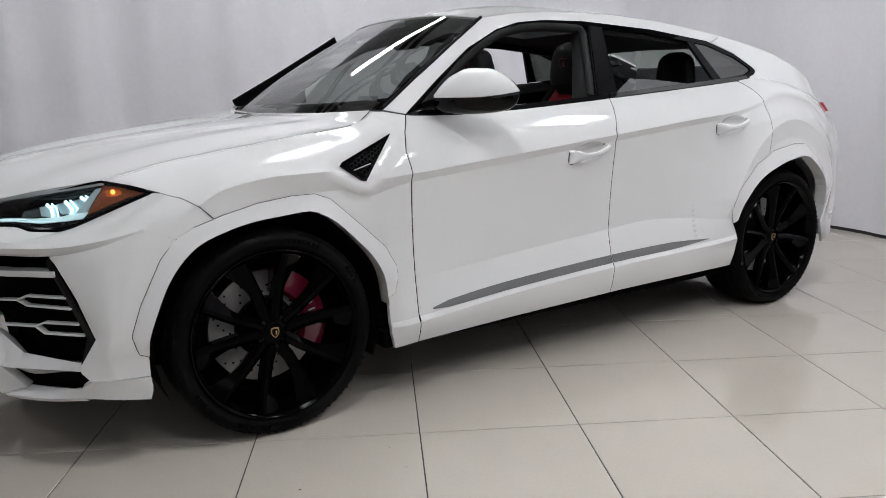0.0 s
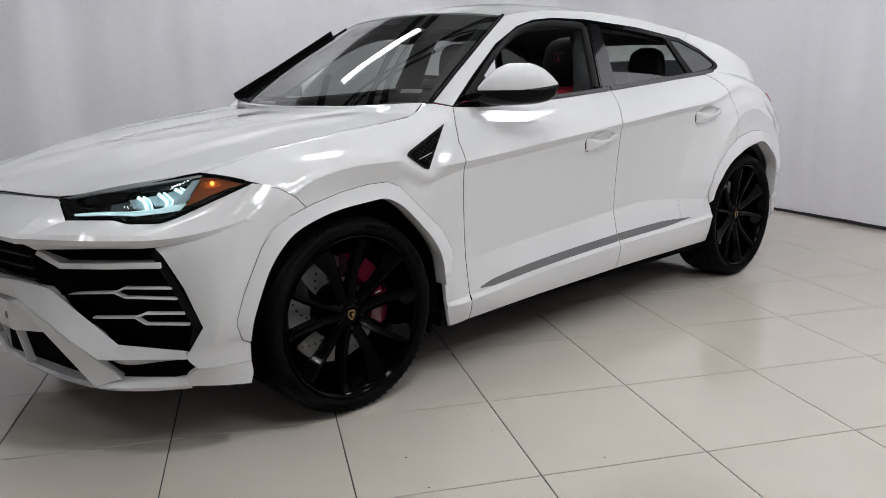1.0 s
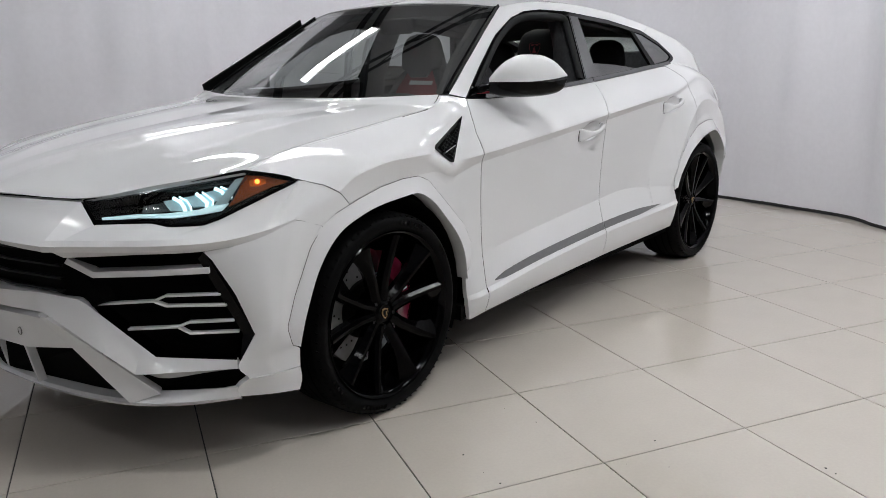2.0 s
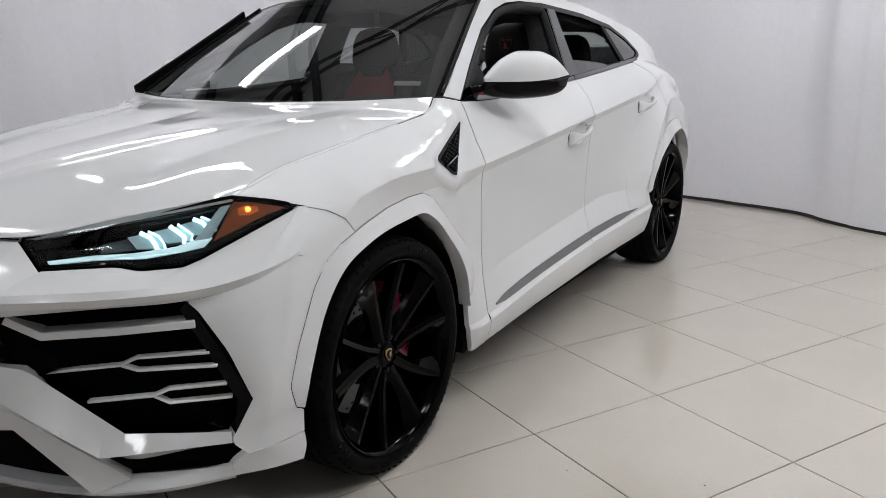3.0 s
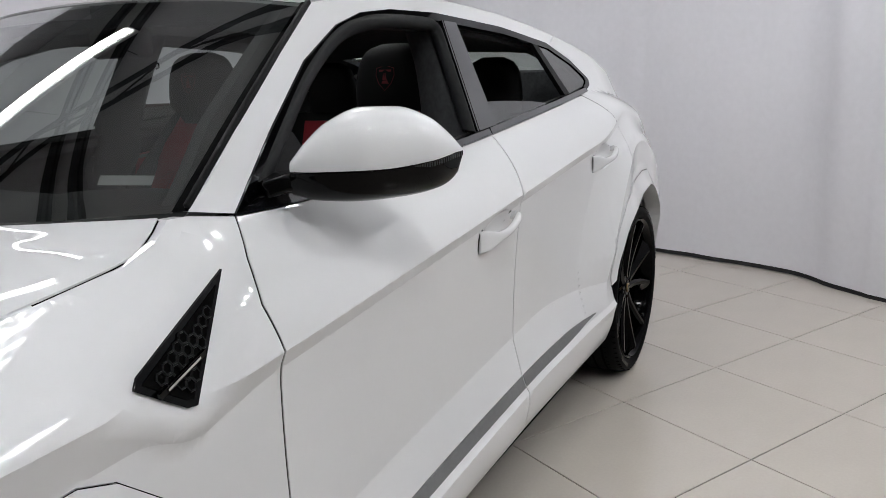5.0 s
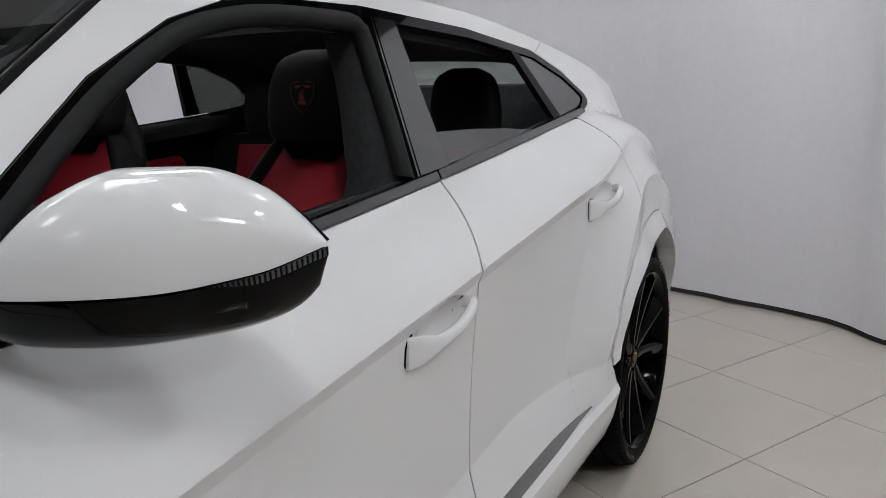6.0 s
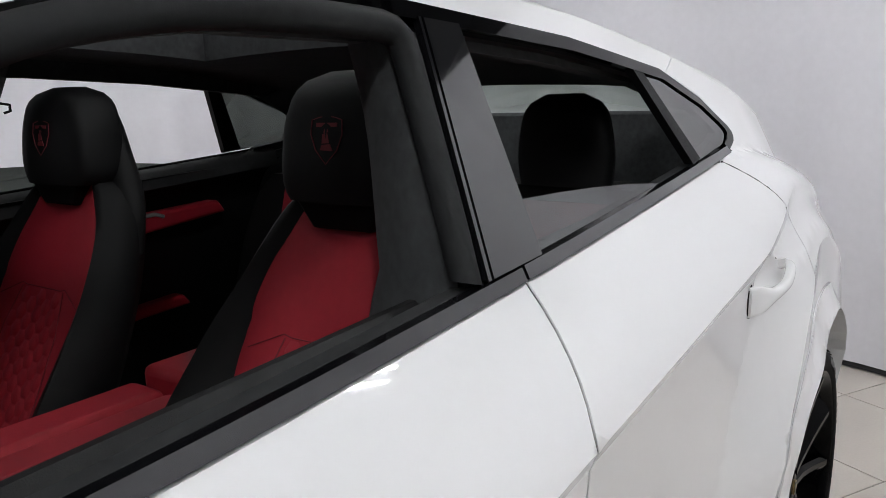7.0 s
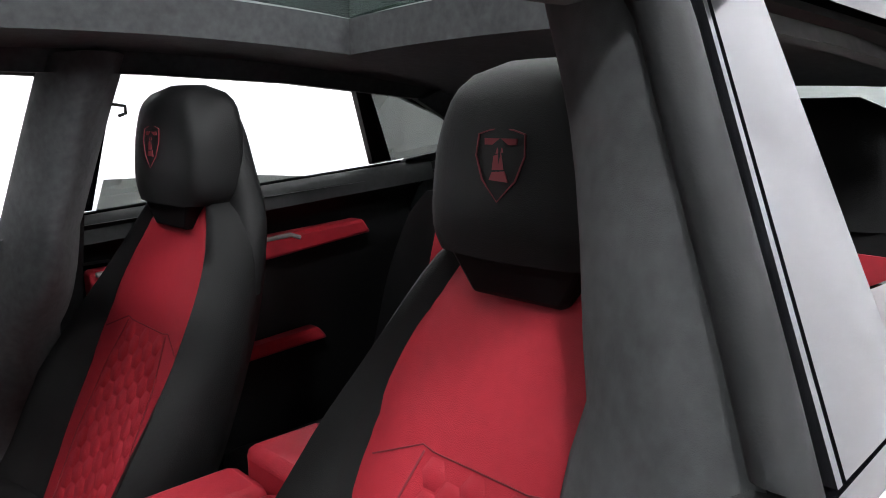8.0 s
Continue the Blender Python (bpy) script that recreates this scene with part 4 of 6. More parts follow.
LAMP_TOP = [(-0.859, 0.463, 0.903), (-0.69, 0.652, 0.944), (-0.524, 0.842, 0.983), (-0.455, 0.895, 0.968), (-0.388, 0.939, 0.945)]
LAMP_LOW = [(-0.868, 0.546, 0.838), (-0.765, 0.690, 0.842), (-0.735, 0.735, 0.830), (-0.655, 0.795, 0.828), (-0.605, 0.815, 0.842), (-0.388, 0.939, 0.945)]
CREASE = [(-1.047, 0.544, 0.796), (-0.87, 0.755, 0.790), (-0.70, 0.885, 0.787), (-0.57, 0.950, 0.803), (-0.436, 0.981, 0.831)]
BROW = [(-0.985, 0.552, 0.750), (-0.845, 0.700, 0.752), (-0.705, 0.853, 0.757), (-0.58, 0.940, 0.780), (-0.437, 0.982, 0.826)]


def nose(s):
    top = [(-1.052, 0.0, 0.914), (-1.036, 0.15, 0.914), (-1.012, 0.24, 0.911), (-0.870, 0.463, 0.895)]
    low = [(-1.112, 0.0, 0.800), (-1.10, 0.25, 0.800), (-1.075, 0.42, 0.798), (-1.047, 0.544, 0.796)]
    patch("bumper_nose", top, low, [top[0], (-1.095, 0, 0.86), low[0]], [top[-1], (-0.935, 0.47, 0.85), low[-1]], s, label="white nose between hood and grille", out=(-1, 0, 0.5))
    patch("bumper_nose", [top[-1]] + [(-0.878, 0.548, 0.829)], [low[-1], (-1.02, 0.58, 0.795)], [top[-1], (-0.935, 0.47, 0.85), low[-1]], [(-0.878, 0.548, 0.829), (-1.02, 0.58, 0.795)], s, nu=6, out=(-1, 0.2, 0.5), depth=0.004)
    under = [(x - 0.006, y + 0.004, z - 0.006) for x, y, z in LAMP_LOW[:-1]] + [(-0.386, 0.944, 0.941)]
    seam = [(x, side_y(x, z), z) for x, z in ((-0.345, 0.9358), (-0.30, 0.9200), (-0.25, 0.8872), (-0.206, 0.8405))]
    end = [(-0.206, side_y(-0.206, 0.8405), 0.8405), (-0.275, side_y(-0.275, 0.819), 0.819), (-0.335, 0.987, 0.789)]
    seam[-1] = end[0]
    patch("lamp_brow", under + seam, [tuple(p) for p in curve_points(CREASE[:-1] + [(-0.437, 0.982, 0.8262)], 40)] + [end[-1]], [under[0], CREASE[0]], end, s, label="white bumper shelf below the headlamp", nu=64, nv=14, smooth=False, out=(-0.7, 0.6, 0.6), sharp=40)
    patch("brow_band", CREASE, BROW, [CREASE[0], BROW[0]], [CREASE[-1], BROW[-1]], s, label="white undercut band over the side intake", nu=30, nv=5, out=(-0.8, 0.5, -0.3))
    seam_line = [(-0.470, 0.968, 0.815), (-0.437, 0.979, 0.826), (-0.385, 0.981, 0.8075), (-0.330, 0.983, 0.7875)]
    part("brow_backing", ribbon(sided(seam_line, s), (0, s, 0), 0.016), PAINT, car, smooth=False)
    # corner of the bumper down to the lip
    left = [(-0.705, 0.854, 0.7565), (-0.690, 0.875, 0.730), (-0.647, 0.919, 0.62), (-0.608, 0.950, 0.484), (-0.655, 0.928, 0.405), (-0.664, 0.924, 0.379), (-0.635, 0.941, 0.343)]
    right = [(-0.335, 0.987, 0.788), (-0.392, 0.986, 0.727), (-0.468, 0.984, 0.58), (-0.504, 0.982, 0.481), (-0.487, 0.982, 0.416), (-0.456, 0.980, 0.402), (-0.456, 0.977, 0.334)]
    patch("bumper_corner", [tuple(p) for p in curve_points(BROW, 60) if p[0] >= -0.704] + [right[0]], [left[-1], (-0.56, 0.969, 0.340), right[-1]], left, right, s,
          label="white bumper corner ahead of the wheel", nu=22, nv=26, smooth=False, out=(-0.4, 1, 0), depth=0.05)
    lip0 = [(-0.635, 0.942, 0.340), (-0.56, 0.969, 0.337), (-0.456, 0.977, 0.331)]
    lip1 = [(-0.652, 0.912, 0.278), (-0.56, 0.950, 0.264), (-0.461, 0.973, 0.250)]
    patch("lip_corner", lip0, lip1, [lip0[0], (-0.664, 0.916, 0.312), lip1[0]], [lip0[-1], (-0.452, 0.978, 0.29), lip1[-1]], s, label="white outer end of the front lip", nu=12, nv=6, out=(-0.3, 1, 0))
    # the splitter lip
    edge = [(-1.005, 0.0, 0.262), (-0.985, 0.24, 0.262), (-0.935, 0.48, 0.261), (-0.865, 0.655, 0.260), (-0.77, 0.800, 0.268), (-0.652, 0.912, 0.278)]
    rows = [[(x + 0.07, y * 0.94, z + 0.010) for x, y, z in edge], [(x + 0.010, y * 0.99, z + 0.008) for x, y, z in edge], edge, [(x + 0.01, y * 0.99, z - 0.014) for x, y, z in edge], [(x + 0.10, y * 0.9, z - 0.018) for x, y, z in edge]]
    bm = grid_mesh([curve_points(sided(r, s), 30) for r in rows])
    face_out(bm, (-1, 0, 0))
    part("front_lip", bm, PAINT, car, "white lip along the bumper's foot", 30)
    lip_low = [(-0.868, 0.652, 0.262), (-0.77, 0.802, 0.270), (-0.653, 0.914, 0.280)]
    lip_top = [(-0.800, 0.664, 0.284), (-0.735, 0.792, 0.298), (-0.664, 0.912, 0.314)]
    patch("lip_face", lip_low, lip_top, [lip_low[0], lip_top[0]], [lip_low[-1], lip_top[-1]], s, label="white slanting face of the front lip", nu=14, nv=5, out=(-0.7, 0.5, 0.5), depth=0.012)
    # slanting bar of the lower bumper
    upper = [(-1.085, 0.0, 0.610), (-1.07, 0.30, 0.628), (-1.035, 0.47, 0.640), (-0.965, 0.584, 0.618), (-0.800, 0.688, 0.405), (-0.660, 0.918, 0.406)]
    lower = [(-1.070, 0.0, 0.545), (-1.055, 0.30, 0.566), (-1.040, 0.49, 0.580), (-0.945, 0.640, 0.452), (-0.864, 0.668, 0.360), (-0.664, 0.924, 0.379)]
    patch("bumper_bar", upper, lower, [upper[0], lower[0]], [upper[-1], lower[-1]], s, label="white slanting bar across the lower bumper", nu=40, nv=5, smooth=False, out=(-1, 0.3, 0), depth=0.05)
    plate = [(-1.062, 0.0, 0.520), (-1.052, 0.40, 0.556), (-1.03, 0.50, 0.555)]
    foot = [(-1.045, 0.0, 0.405), (-1.035, 0.33, 0.430), (-0.955, 0.600, 0.462)]
    p = patch("plate_panel", plate, foot, [plate[0], foot[0]], [plate[-1], foot[-1]], s, label="white middle panel of the lower bumper", nu=14, nv=6, smooth=False, out=(-1, 0.2, 0), depth=0.03)
    part("tow_cap", revolve([(0.011, 0.0), (0.013, -0.001), (0.014, 0.002)], 20), STRIP, p).matrix_basis = pose(-1.050, s * 0.32, 0.487, 0, 0, -90)
    strut = [[(-1.052, 0.478, 0.572), (-0.880, 0.645, 0.262)], [(-1.044, 0.506, 0.568), (-0.925, 0.618, 0.425), (-0.805, 0.700, 0.284)], [(-0.990, 0.525, 0.560), (-0.780, 0.670, 0.290)]]
    bm = grid_mesh([curve_points(sided(r, s), 8, False) for r in strut])
    face_out(bm, (-1, 0.3 * s, 0)), flange(bm, 0.03)
    part("lip_strut", bm, PAINT, car, "white strut from bumper to lip", 15)
    for y in (0.0, 0.235):
        if y or s < 0:
            part("intake_fin", slab(sided([(-0.985, y, 0.268), (-1.015, y, 0.42), (-0.985, y, 0.42), (-0.955, y, 0.268)], s), (0, s * 0.012, 0)), PAINT, car, bevel=0.002)
    # dark hollows
    hole = sided([(-0.965, 0.545, 0.752), (-0.690, 0.845, 0.758), (-0.595, 0.940, 0.484), (-0.640, 0.915, 0.40), (-0.780, 0.68, 0.39), (-0.94, 0.58, 0.60)], s)
    part("side_intake", slab([(x + 0.045, y * 0.97, z) for x, y, z in hole], (0.10, -0.06 * s, 0)), VOID, car, "deep black side intake of the bumper", smooth=False)
    tri = sided([(-0.703, 0.857, 0.757), (-0.608, 0.951, 0.484), (-0.657, 0.930, 0.403), (-0.645, 0.895, 0.420), (-0.628, 0.915, 0.484), (-0.715, 0.84, 0.735)], s)
    part("intake_edge", slab(tri, (0.03, -0.012 * s, 0)), PIANO, car, "gloss black edge of the side intake", smooth=False)
    part("fog_slot", slab(sided([(-0.90, 0.60, 0.42), (-0.85, 0.64, 0.37), (-0.645, 0.905, 0.388), (-0.622, 0.930, 0.345), (-0.645, 0.900, 0.305), (-0.79, 0.65, 0.275)], s), (0.05, -0.02 * s, 0)), VOID, car, "black slot low in the bumper", smooth=False)
    part("lower_intake", slab(sided([(-0.985, 0.0, 0.25), (-0.985, 0.0, 0.44), (-0.935, 0.56, 0.46), (-0.845, 0.645, 0.28)], s), (0.06, 0, 0)), VOID, car, "black lower intake", smooth=False)
    part("grille_back", slab(sided([(-1.03, 0.0, 0.55), (-1.03, 0.0, 0.82), (-0.99, 0.53, 0.81), (-0.90, 0.60, 0.60), (-0.97, 0.5, 0.55)], s), (0.05, 0, 0)), VOID, car, "black middle grille", smooth=False)
    for z in (0.645, 0.685, 0.725, 0.765):
        part("grille_slat", hull_bar(bmesh.new(), sided([(-1.06, 0.0, z), (-1.045, 0.3, z), (-0.99, 0.54, z)], s), 0.012, (0, 0, 1), 0.006), BLACK, car, smooth=False)
    # bright bars across the intake
    bars = [([(-0.985, 0.553, 0.742), (-0.928, 0.602, 0.692), (-0.82, 0.735, 0.694), (-0.698, 0.868, 0.698)], 0.020, 0.055),
            ([(-0.908, 0.566, 0.585), (-0.80, 0.707, 0.594), (-0.776, 0.738, 0.611), (-0.674, 0.883, 0.618)], 0.0075, 0.022), ([(-0.80, 0.707, 0.593), (-0.776, 0.738, 0.578), (-0.666, 0.897, 0.583)], 0.0075, 0.022),
            ([(-0.857, 0.638, 0.503), (-0.761, 0.768, 0.511), (-0.738, 0.797, 0.526), (-0.648, 0.905, 0.530)], 0.0075, 0.022), ([(-0.761, 0.768, 0.510), (-0.740, 0.797, 0.490), (-0.636, 0.907, 0.490)], 0.0075, 0.022)]
    for pts, h, w in bars:
        bm = hull_bar(bmesh.new(), sided([(x + w * 0.35, y * 1.0 - w * 0.3, z) for x, y, z in pts], s), w, (0, 0, 1), h)
        part("intake_bar", bm, PAINT, car, "slim white bar across the side intake", 20, bevel=0.0025)


def on_lamp(u, v, s, lift=0.0):
    """A point on the lamp: u from its inner end to its tip, v from its lower to its upper edge."""
    a, b = curve_points(LAMP_LOW, 101, False), curve_points(LAMP_TOP, 101, False)
    k = int(round(u * 100))
    p = a[k] * (1 - v) + b[k] * v
    n = np.array((-0.62, 0.55, 0.56))
    p = p + n * lift
    return p[0], s * p[1], p[2]


def lamp_strip(uv, s, lift, half, tall, material, parent, name, label=""):
    rows = []
    pts = [on_lamp(u, v, s, lift) for u, v in uv]
    bm = hull_bar(bmesh.new(), pts, half, (-0.62, 0.55 * s, 0.56), tall)
    return part(name, bm, material, parent, label, 30, bevel=0.0015)


def lamp_plate(uv, s, lift, material, parent, name, label="", thick=0.006):
    pts = [Vector(on_lamp(u, v, s, lift)) for u, v in uv]
    return part(name, slab(pts, Vector((0.62, -0.55 * s, -0.56)) * thick), material, parent, label, smooth=False)


def headlamp(s):
    low, top = LAMP_LOW, LAMP_TOP
    def bulge(u, v):
        k = 0.016 * (4 * v * (1 - v)) * math.sin(math.pi * min(1, 0.05 + u)) ** 0.5
        return -0.62 * k, 0.55 * s * k, 0.56 * k
    bm = coons(sided(low, s), sided(top, s), sided([low[0], top[0]], s), sided([(-0.3885, 0.9388, 0.9448), (-0.388, 0.939, 0.945)], s), 40, 12, False, relief=bulge)
    face_out(bm, (-0.6, 0.5 * s, 0.5))
    flange(bm, 0.006)
    lamp = part("headlamp", bm, LAMP_LENS, car, "slim clear headlamp, lit cold white with an amber corner", 30)
    lamp.visible_shadow = False
    bm = grid_mesh([[on_lamp(u, v, s, -0.060 * min(1, 8 * u + 0.2, 6 * (1 - u))) for u in np.linspace(0, 1, 26)] for v in (0.0, 0.25, 0.5, 0.75, 1.0)])
    for i, v in enumerate(bm.verts):
        row = i // 26
        if row in (0, 4):
            u = (i % 26) / 25
            v.co = on_lamp(u, row / 4, s, -0.006)
    face_out(bm, (-0.6, 0.5 * s, 0.5))
    part("lamp_housing", bm, PIANO, lamp, "dark inside of the headlamp", 20)
    # black rim, daylight strip, three beams, amber corner
    for uv in ([(0.005, 0.03), (0.005, 0.97)], [(u, 0.975) for u in np.linspace(0.005, 0.97, 14)], [(u, 0.03) for u in np.linspace(0.005, 0.97, 16)]):
        lamp_strip(uv, s, 0.0005, 0.010, 0.003, PIANO, lamp, "lamp_rim")
    lamp_plate([(0.03, 0.17), (0.2, 0.19), (0.38, 0.22), (0.52, 0.25), (0.60, 0.20), (0.645, 0.30), (0.57, 0.38), (0.50, 0.365), (0.35, 0.335), (0.2, 0.30), (0.03, 0.27)], s, -0.016, DRL, lamp, "daylight_strip", "lit cold white daylight strip")
    lamp_plate([(0.575, 0.36), (0.630, 0.30), (0.735, 0.86), (0.700, 0.86)], s, -0.014, LAMP_CLEAR, lamp, "lamp_reflector", "grained clear strip beside the amber corner")
    lamp_strip([(0.03, 0.86), (0.2, 0.87), (0.45, 0.88), (0.66, 0.88)], s, -0.004, 0.003, 0.003, LAMP_IN, lamp, "lamp_blind")
    lamp_plate([(0.22, 0.40), (0.56, 0.42), (0.645, 0.74), (0.56, 0.74), (0.24, 0.62)], s, -0.040, LAMP_IN, lamp, "lamp_blind", "dark shelf behind the beams")
    for k, u in enumerate((0.42, 0.525, 0.620)):
        v = 0.55 + 0.03 * k
        lamp_plate([(u - 0.055, v - 0.08), (u + 0.040, v - 0.15), (u + 0.020, v + 0.18), (u - 0.085, v + 0.16)], s, -0.036, LAMP_CLEAR, lamp, "projector", "pale reflector round a lit beam", 0.008)
        for du in (0.0, 0.030):
            arc = [(u + du + 0.006, v - 0.17), (u + du + 0.010, v - 0.06), (u + du - 0.002, v + 0.08), (u + du - 0.026, v + 0.20)]
            lamp_strip(arc, s, -0.030, 0.011 if du == 0 else 0.006, 0.004, LED, lamp, "led_beam", "lit cold white beam")
    lamp_plate([(0.640, 0.20), (0.86, 0.36), (0.95, 0.62), (0.82, 0.90), (0.75, 0.88)], s, -0.008, AMBER, lamp, "amber_reflector", "amber side reflector")
    bars = [(0.655, 0.25), (0.71, 0.55), (0.765, 0.82)]
    lamp_strip(bars, s, -0.001, 0.003, 0.002, STRIPED, lamp, "lamp_rib")
    # this plate carries the bulb's glow as colour
    lamp_plate([(0.755, 0.52), (0.80, 0.47), (0.845, 0.56), (0.84, 0.72), (0.795, 0.78), (0.755, 0.70)], s, -0.0055, AMBER_LIT, lamp, "bulb_reflector", "amber facets coloured brighter for the bulb's glow", 0.002)
    bm = bmesh.new()
    bmesh.ops.create_uvsphere(bm, u_segments=12, v_segments=8, radius=0.0075)
    b = part("amber_bulb", bm, BULB, lamp, "lit amber bulb")
    b.matrix_basis = Matrix.Translation(on_lamp(0.80, 0.64, s, -0.002))


def mirror(s):
    """The door mirror: a white cap over a gloss black bowl on a slim foot."""
    root = new("door_mirror")
    root.parent = car
    tagged(root, "white and gloss black door mirror on a slim foot")
    a, b = np.array((0.775, 0.872)), np.array((1.000, 1.128))
    cap, bowl, lamp = [], [], []
    n = 34
    for k in range(n):
        t = k / (n - 1)
        zt = lerp(t, ((0.0, 1.240), (0.08, 1.272), (0.22, 1.312), (0.42, 1.336), (0.62, 1.334), (0.80, 1.312), (0.92, 1.278), (1.0, 1.246)))
        zm = lerp(t, ((0.0, 1.222), (0.5, 1.222), (0.8, 1.230), (1.0, 1.242)))
        zb = lerp(t, ((0.0, 1.176), (0.15, 1.162), (0.4, 1.156), (0.65, 1.160), (0.85, 1.172), (0.97, 1.200), (1.0, 1.232)))
        c = a + (b - a) * t
        fwd = np.array((-0.84, 0.54))
        d = lerp(t, ((0.0, 0.034), (0.12, 0.058), (0.45, 0.082), (0.8, 0.062), (1.0, 0.004)))
        d2 = 0.055 * (1 - abs(2 * t - 1) ** 3) + 0.002 + 0.026 * max(0.0, 1 - t / 0.2)
        band = 0.020 * min(1.0, (zt - zm) / 0.07)
        q = c + fwd * d * 0.965
        ring = [(q[0], s * q[1], zm)]
        for an in np.linspace(0, math.pi, 17):
            r = math.copysign(abs(math.cos(an)) ** 0.82, math.cos(an))
            w = d if r > 0 else d2
            q = c + fwd * r * w
            ring.append((q[0], s * q[1], zm + band + (zt - zm - band) * math.sin(an) ** 0.95))
        q = c - fwd * d2
        ring.append((q[0], s * q[1], zm))
        cap.append(ring)
        ring = []
        for an in np.linspace(0, math.pi, 9):
            r = math.cos(an)
            w = (d if r > 0 else d2) * 0.96
            q = c + fwd * r * w
            ring.append((q[0], s * q[1], zm - 0.003 - (zm - zb) * math.sin(an) ** 0.7))
        bowl.append(ring)
        if t > 0.64:
            q0, q1 = c + fwd * (d * 1.0 + 0.002), c + fwd * (d * 0.93 + 0.002)
            lamp.append([(q0[0], s * q0[1], zm - 0.001), (q1[0], s * q1[1], zm - 0.011 * min(1, (t - 0.63) * 6))])
    for name, rows, m, label in (("mirror_cap", cap, PAINT, "white mirror cap"), ("mirror_bowl", bowl, PIANO, "gloss black lower mirror shell"), ("mirror_indicator", lamp, STRIPED, "ribbed clear indicator strip")):
        bm = grid_mesh(rows)
        bmesh.ops.recalc_face_normals(bm, faces=bm.faces[:])
        part(name, bm, m, root, label, 14 if name == "mirror_cap" else 40)
    part("mirror_edge", hull_bar(bmesh.new(), [cap[k][12] for k in range(3, n)], 0.006, (0, 0, 1), 0.004), PIANO, root, smooth=True)
    bm = bmesh.new()
    for k in range(24):
        t = k / 23
        i = min(int(t * (len(lamp) - 1)), len(lamp) - 2)
        f = t * (len(lamp) - 1) - i
        p = [tuple(np.array(lamp[i][j]) * (1 - f) + np.array(lamp[i + 1][j]) * f) for j in (0, 1)]
        bar(bm, p[0], p[1], 0.0014, 5)
    part("indicator_rib", bm, PIANO, root)
    fx = hull_bar(bmesh.new(), sided([(0.735, 0.826, 1.188), (0.77, 0.855, 1.200), (0.85, 0.93, 1.198), (0.89, 0.985, 1.195)], s), 0.075, (0, 0, 1), 0.034)
    part("mirror_foot", fx, PIANO, root, "gloss black mirror foot", 30, bevel=0.008)


for side in (-1, 1):
    nose(side)
    headlamp(side)
    mirror(side)
badge = [(-0.045, 0.05), (0.0, 0.058), (0.045, 0.05), (0.05, 0.0), (0.028, -0.038), (0.0, -0.058), (-0.028, -0.038), (-0.05, 0.0)]
part("nose_badge", slab([(-1.082 - 0.35 * (0.885 - 0.858 - z) * 0.4, y, 0.862 + z * 0.8) for y, z in badge], (-0.008, 0, 0.003)), GOLD, car, "gold and black shield on the nose", bevel=0.002)
# an added black block, out of sight, stops light showing through the hood gaps
bm = bmesh.new()
box(bm, (-0.80, -0.54, 0.24), (0.40, 0.54, 0.86))
part("engine_bay", bm, VOID, car, "unseen black block that keeps light out under the hood", smooth=False)
bm = bmesh.new()
box(bm, (-0.60, -0.80, 0.250), (-0.50, 0.80, 0.29))
box(bm, (0.45, -0.955, 0.235), (2.60, 0.955, 0.30))
box(bm, (3.45, -0.74, 0.26), (3.72, 0.74, 0.34))
box(bm, (-0.5, -0.53, 0.235), (3.5, 0.53, 0.27))
part("underbody", bm, VOID, car, "black underbody tray", smooth=False)
# tail: closing panels behind the quarter panels
tail_l = [(3.64, 0.63, 1.275), (3.70, 0.735, 1.15), (3.79, 0.78, 1.0), (3.84, 0.815, 0.75), (3.81, 0.83, 0.55), (3.76, 0.845, 0.28)]
mid = [(3.74, 0.0, 1.290), (3.80, 0.0, 1.16), (4.02, 0.0, 1.0), (4.06, 0.0, 0.75), (4.04, 0.0, 0.55), (3.95, 0.0, 0.28)]
for side in (-1, 1):
    rows = []
    for f in np.linspace(0, 1, 9):
        rows.append([(a[0] + (b[0] - a[0]) * math.sin(f * math.pi / 2), side * a[1] * (1 - f), a[2] + (b[2] - a[2]) * f) for a, b in zip(tail_l, mid)])
    bm = grid_mesh([curve_points(r, 20, False) for r in rows])
    face_out(bm, (1, 0, 0))
    flange(bm, 0.02)
    part("tail_panel", bm, PAINT, car, "white tail of the body")
    lens = slab(sided([(3.70, 0.752, 1.125), (3.73, 0.775, 1.07), (3.80, 0.70, 1.07), (3.78, 0.68, 1.12)], side), (0.02, side * 0.02, 0))
    part("tail_lamp", lens, TAIL, car, "red end of the tail lamp", bevel=0.003)
    diff = slab(sided([(3.70, 0.885, 0.44), (3.84, 0.82, 0.46), (3.83, 0.79, 0.30), (3.72, 0.83, 0.28)], side), (0.01, side * 0.012, 0))
    part("bumper_flap", diff, PAINT, car, "white corner of the rear bumper", bevel=0.004)


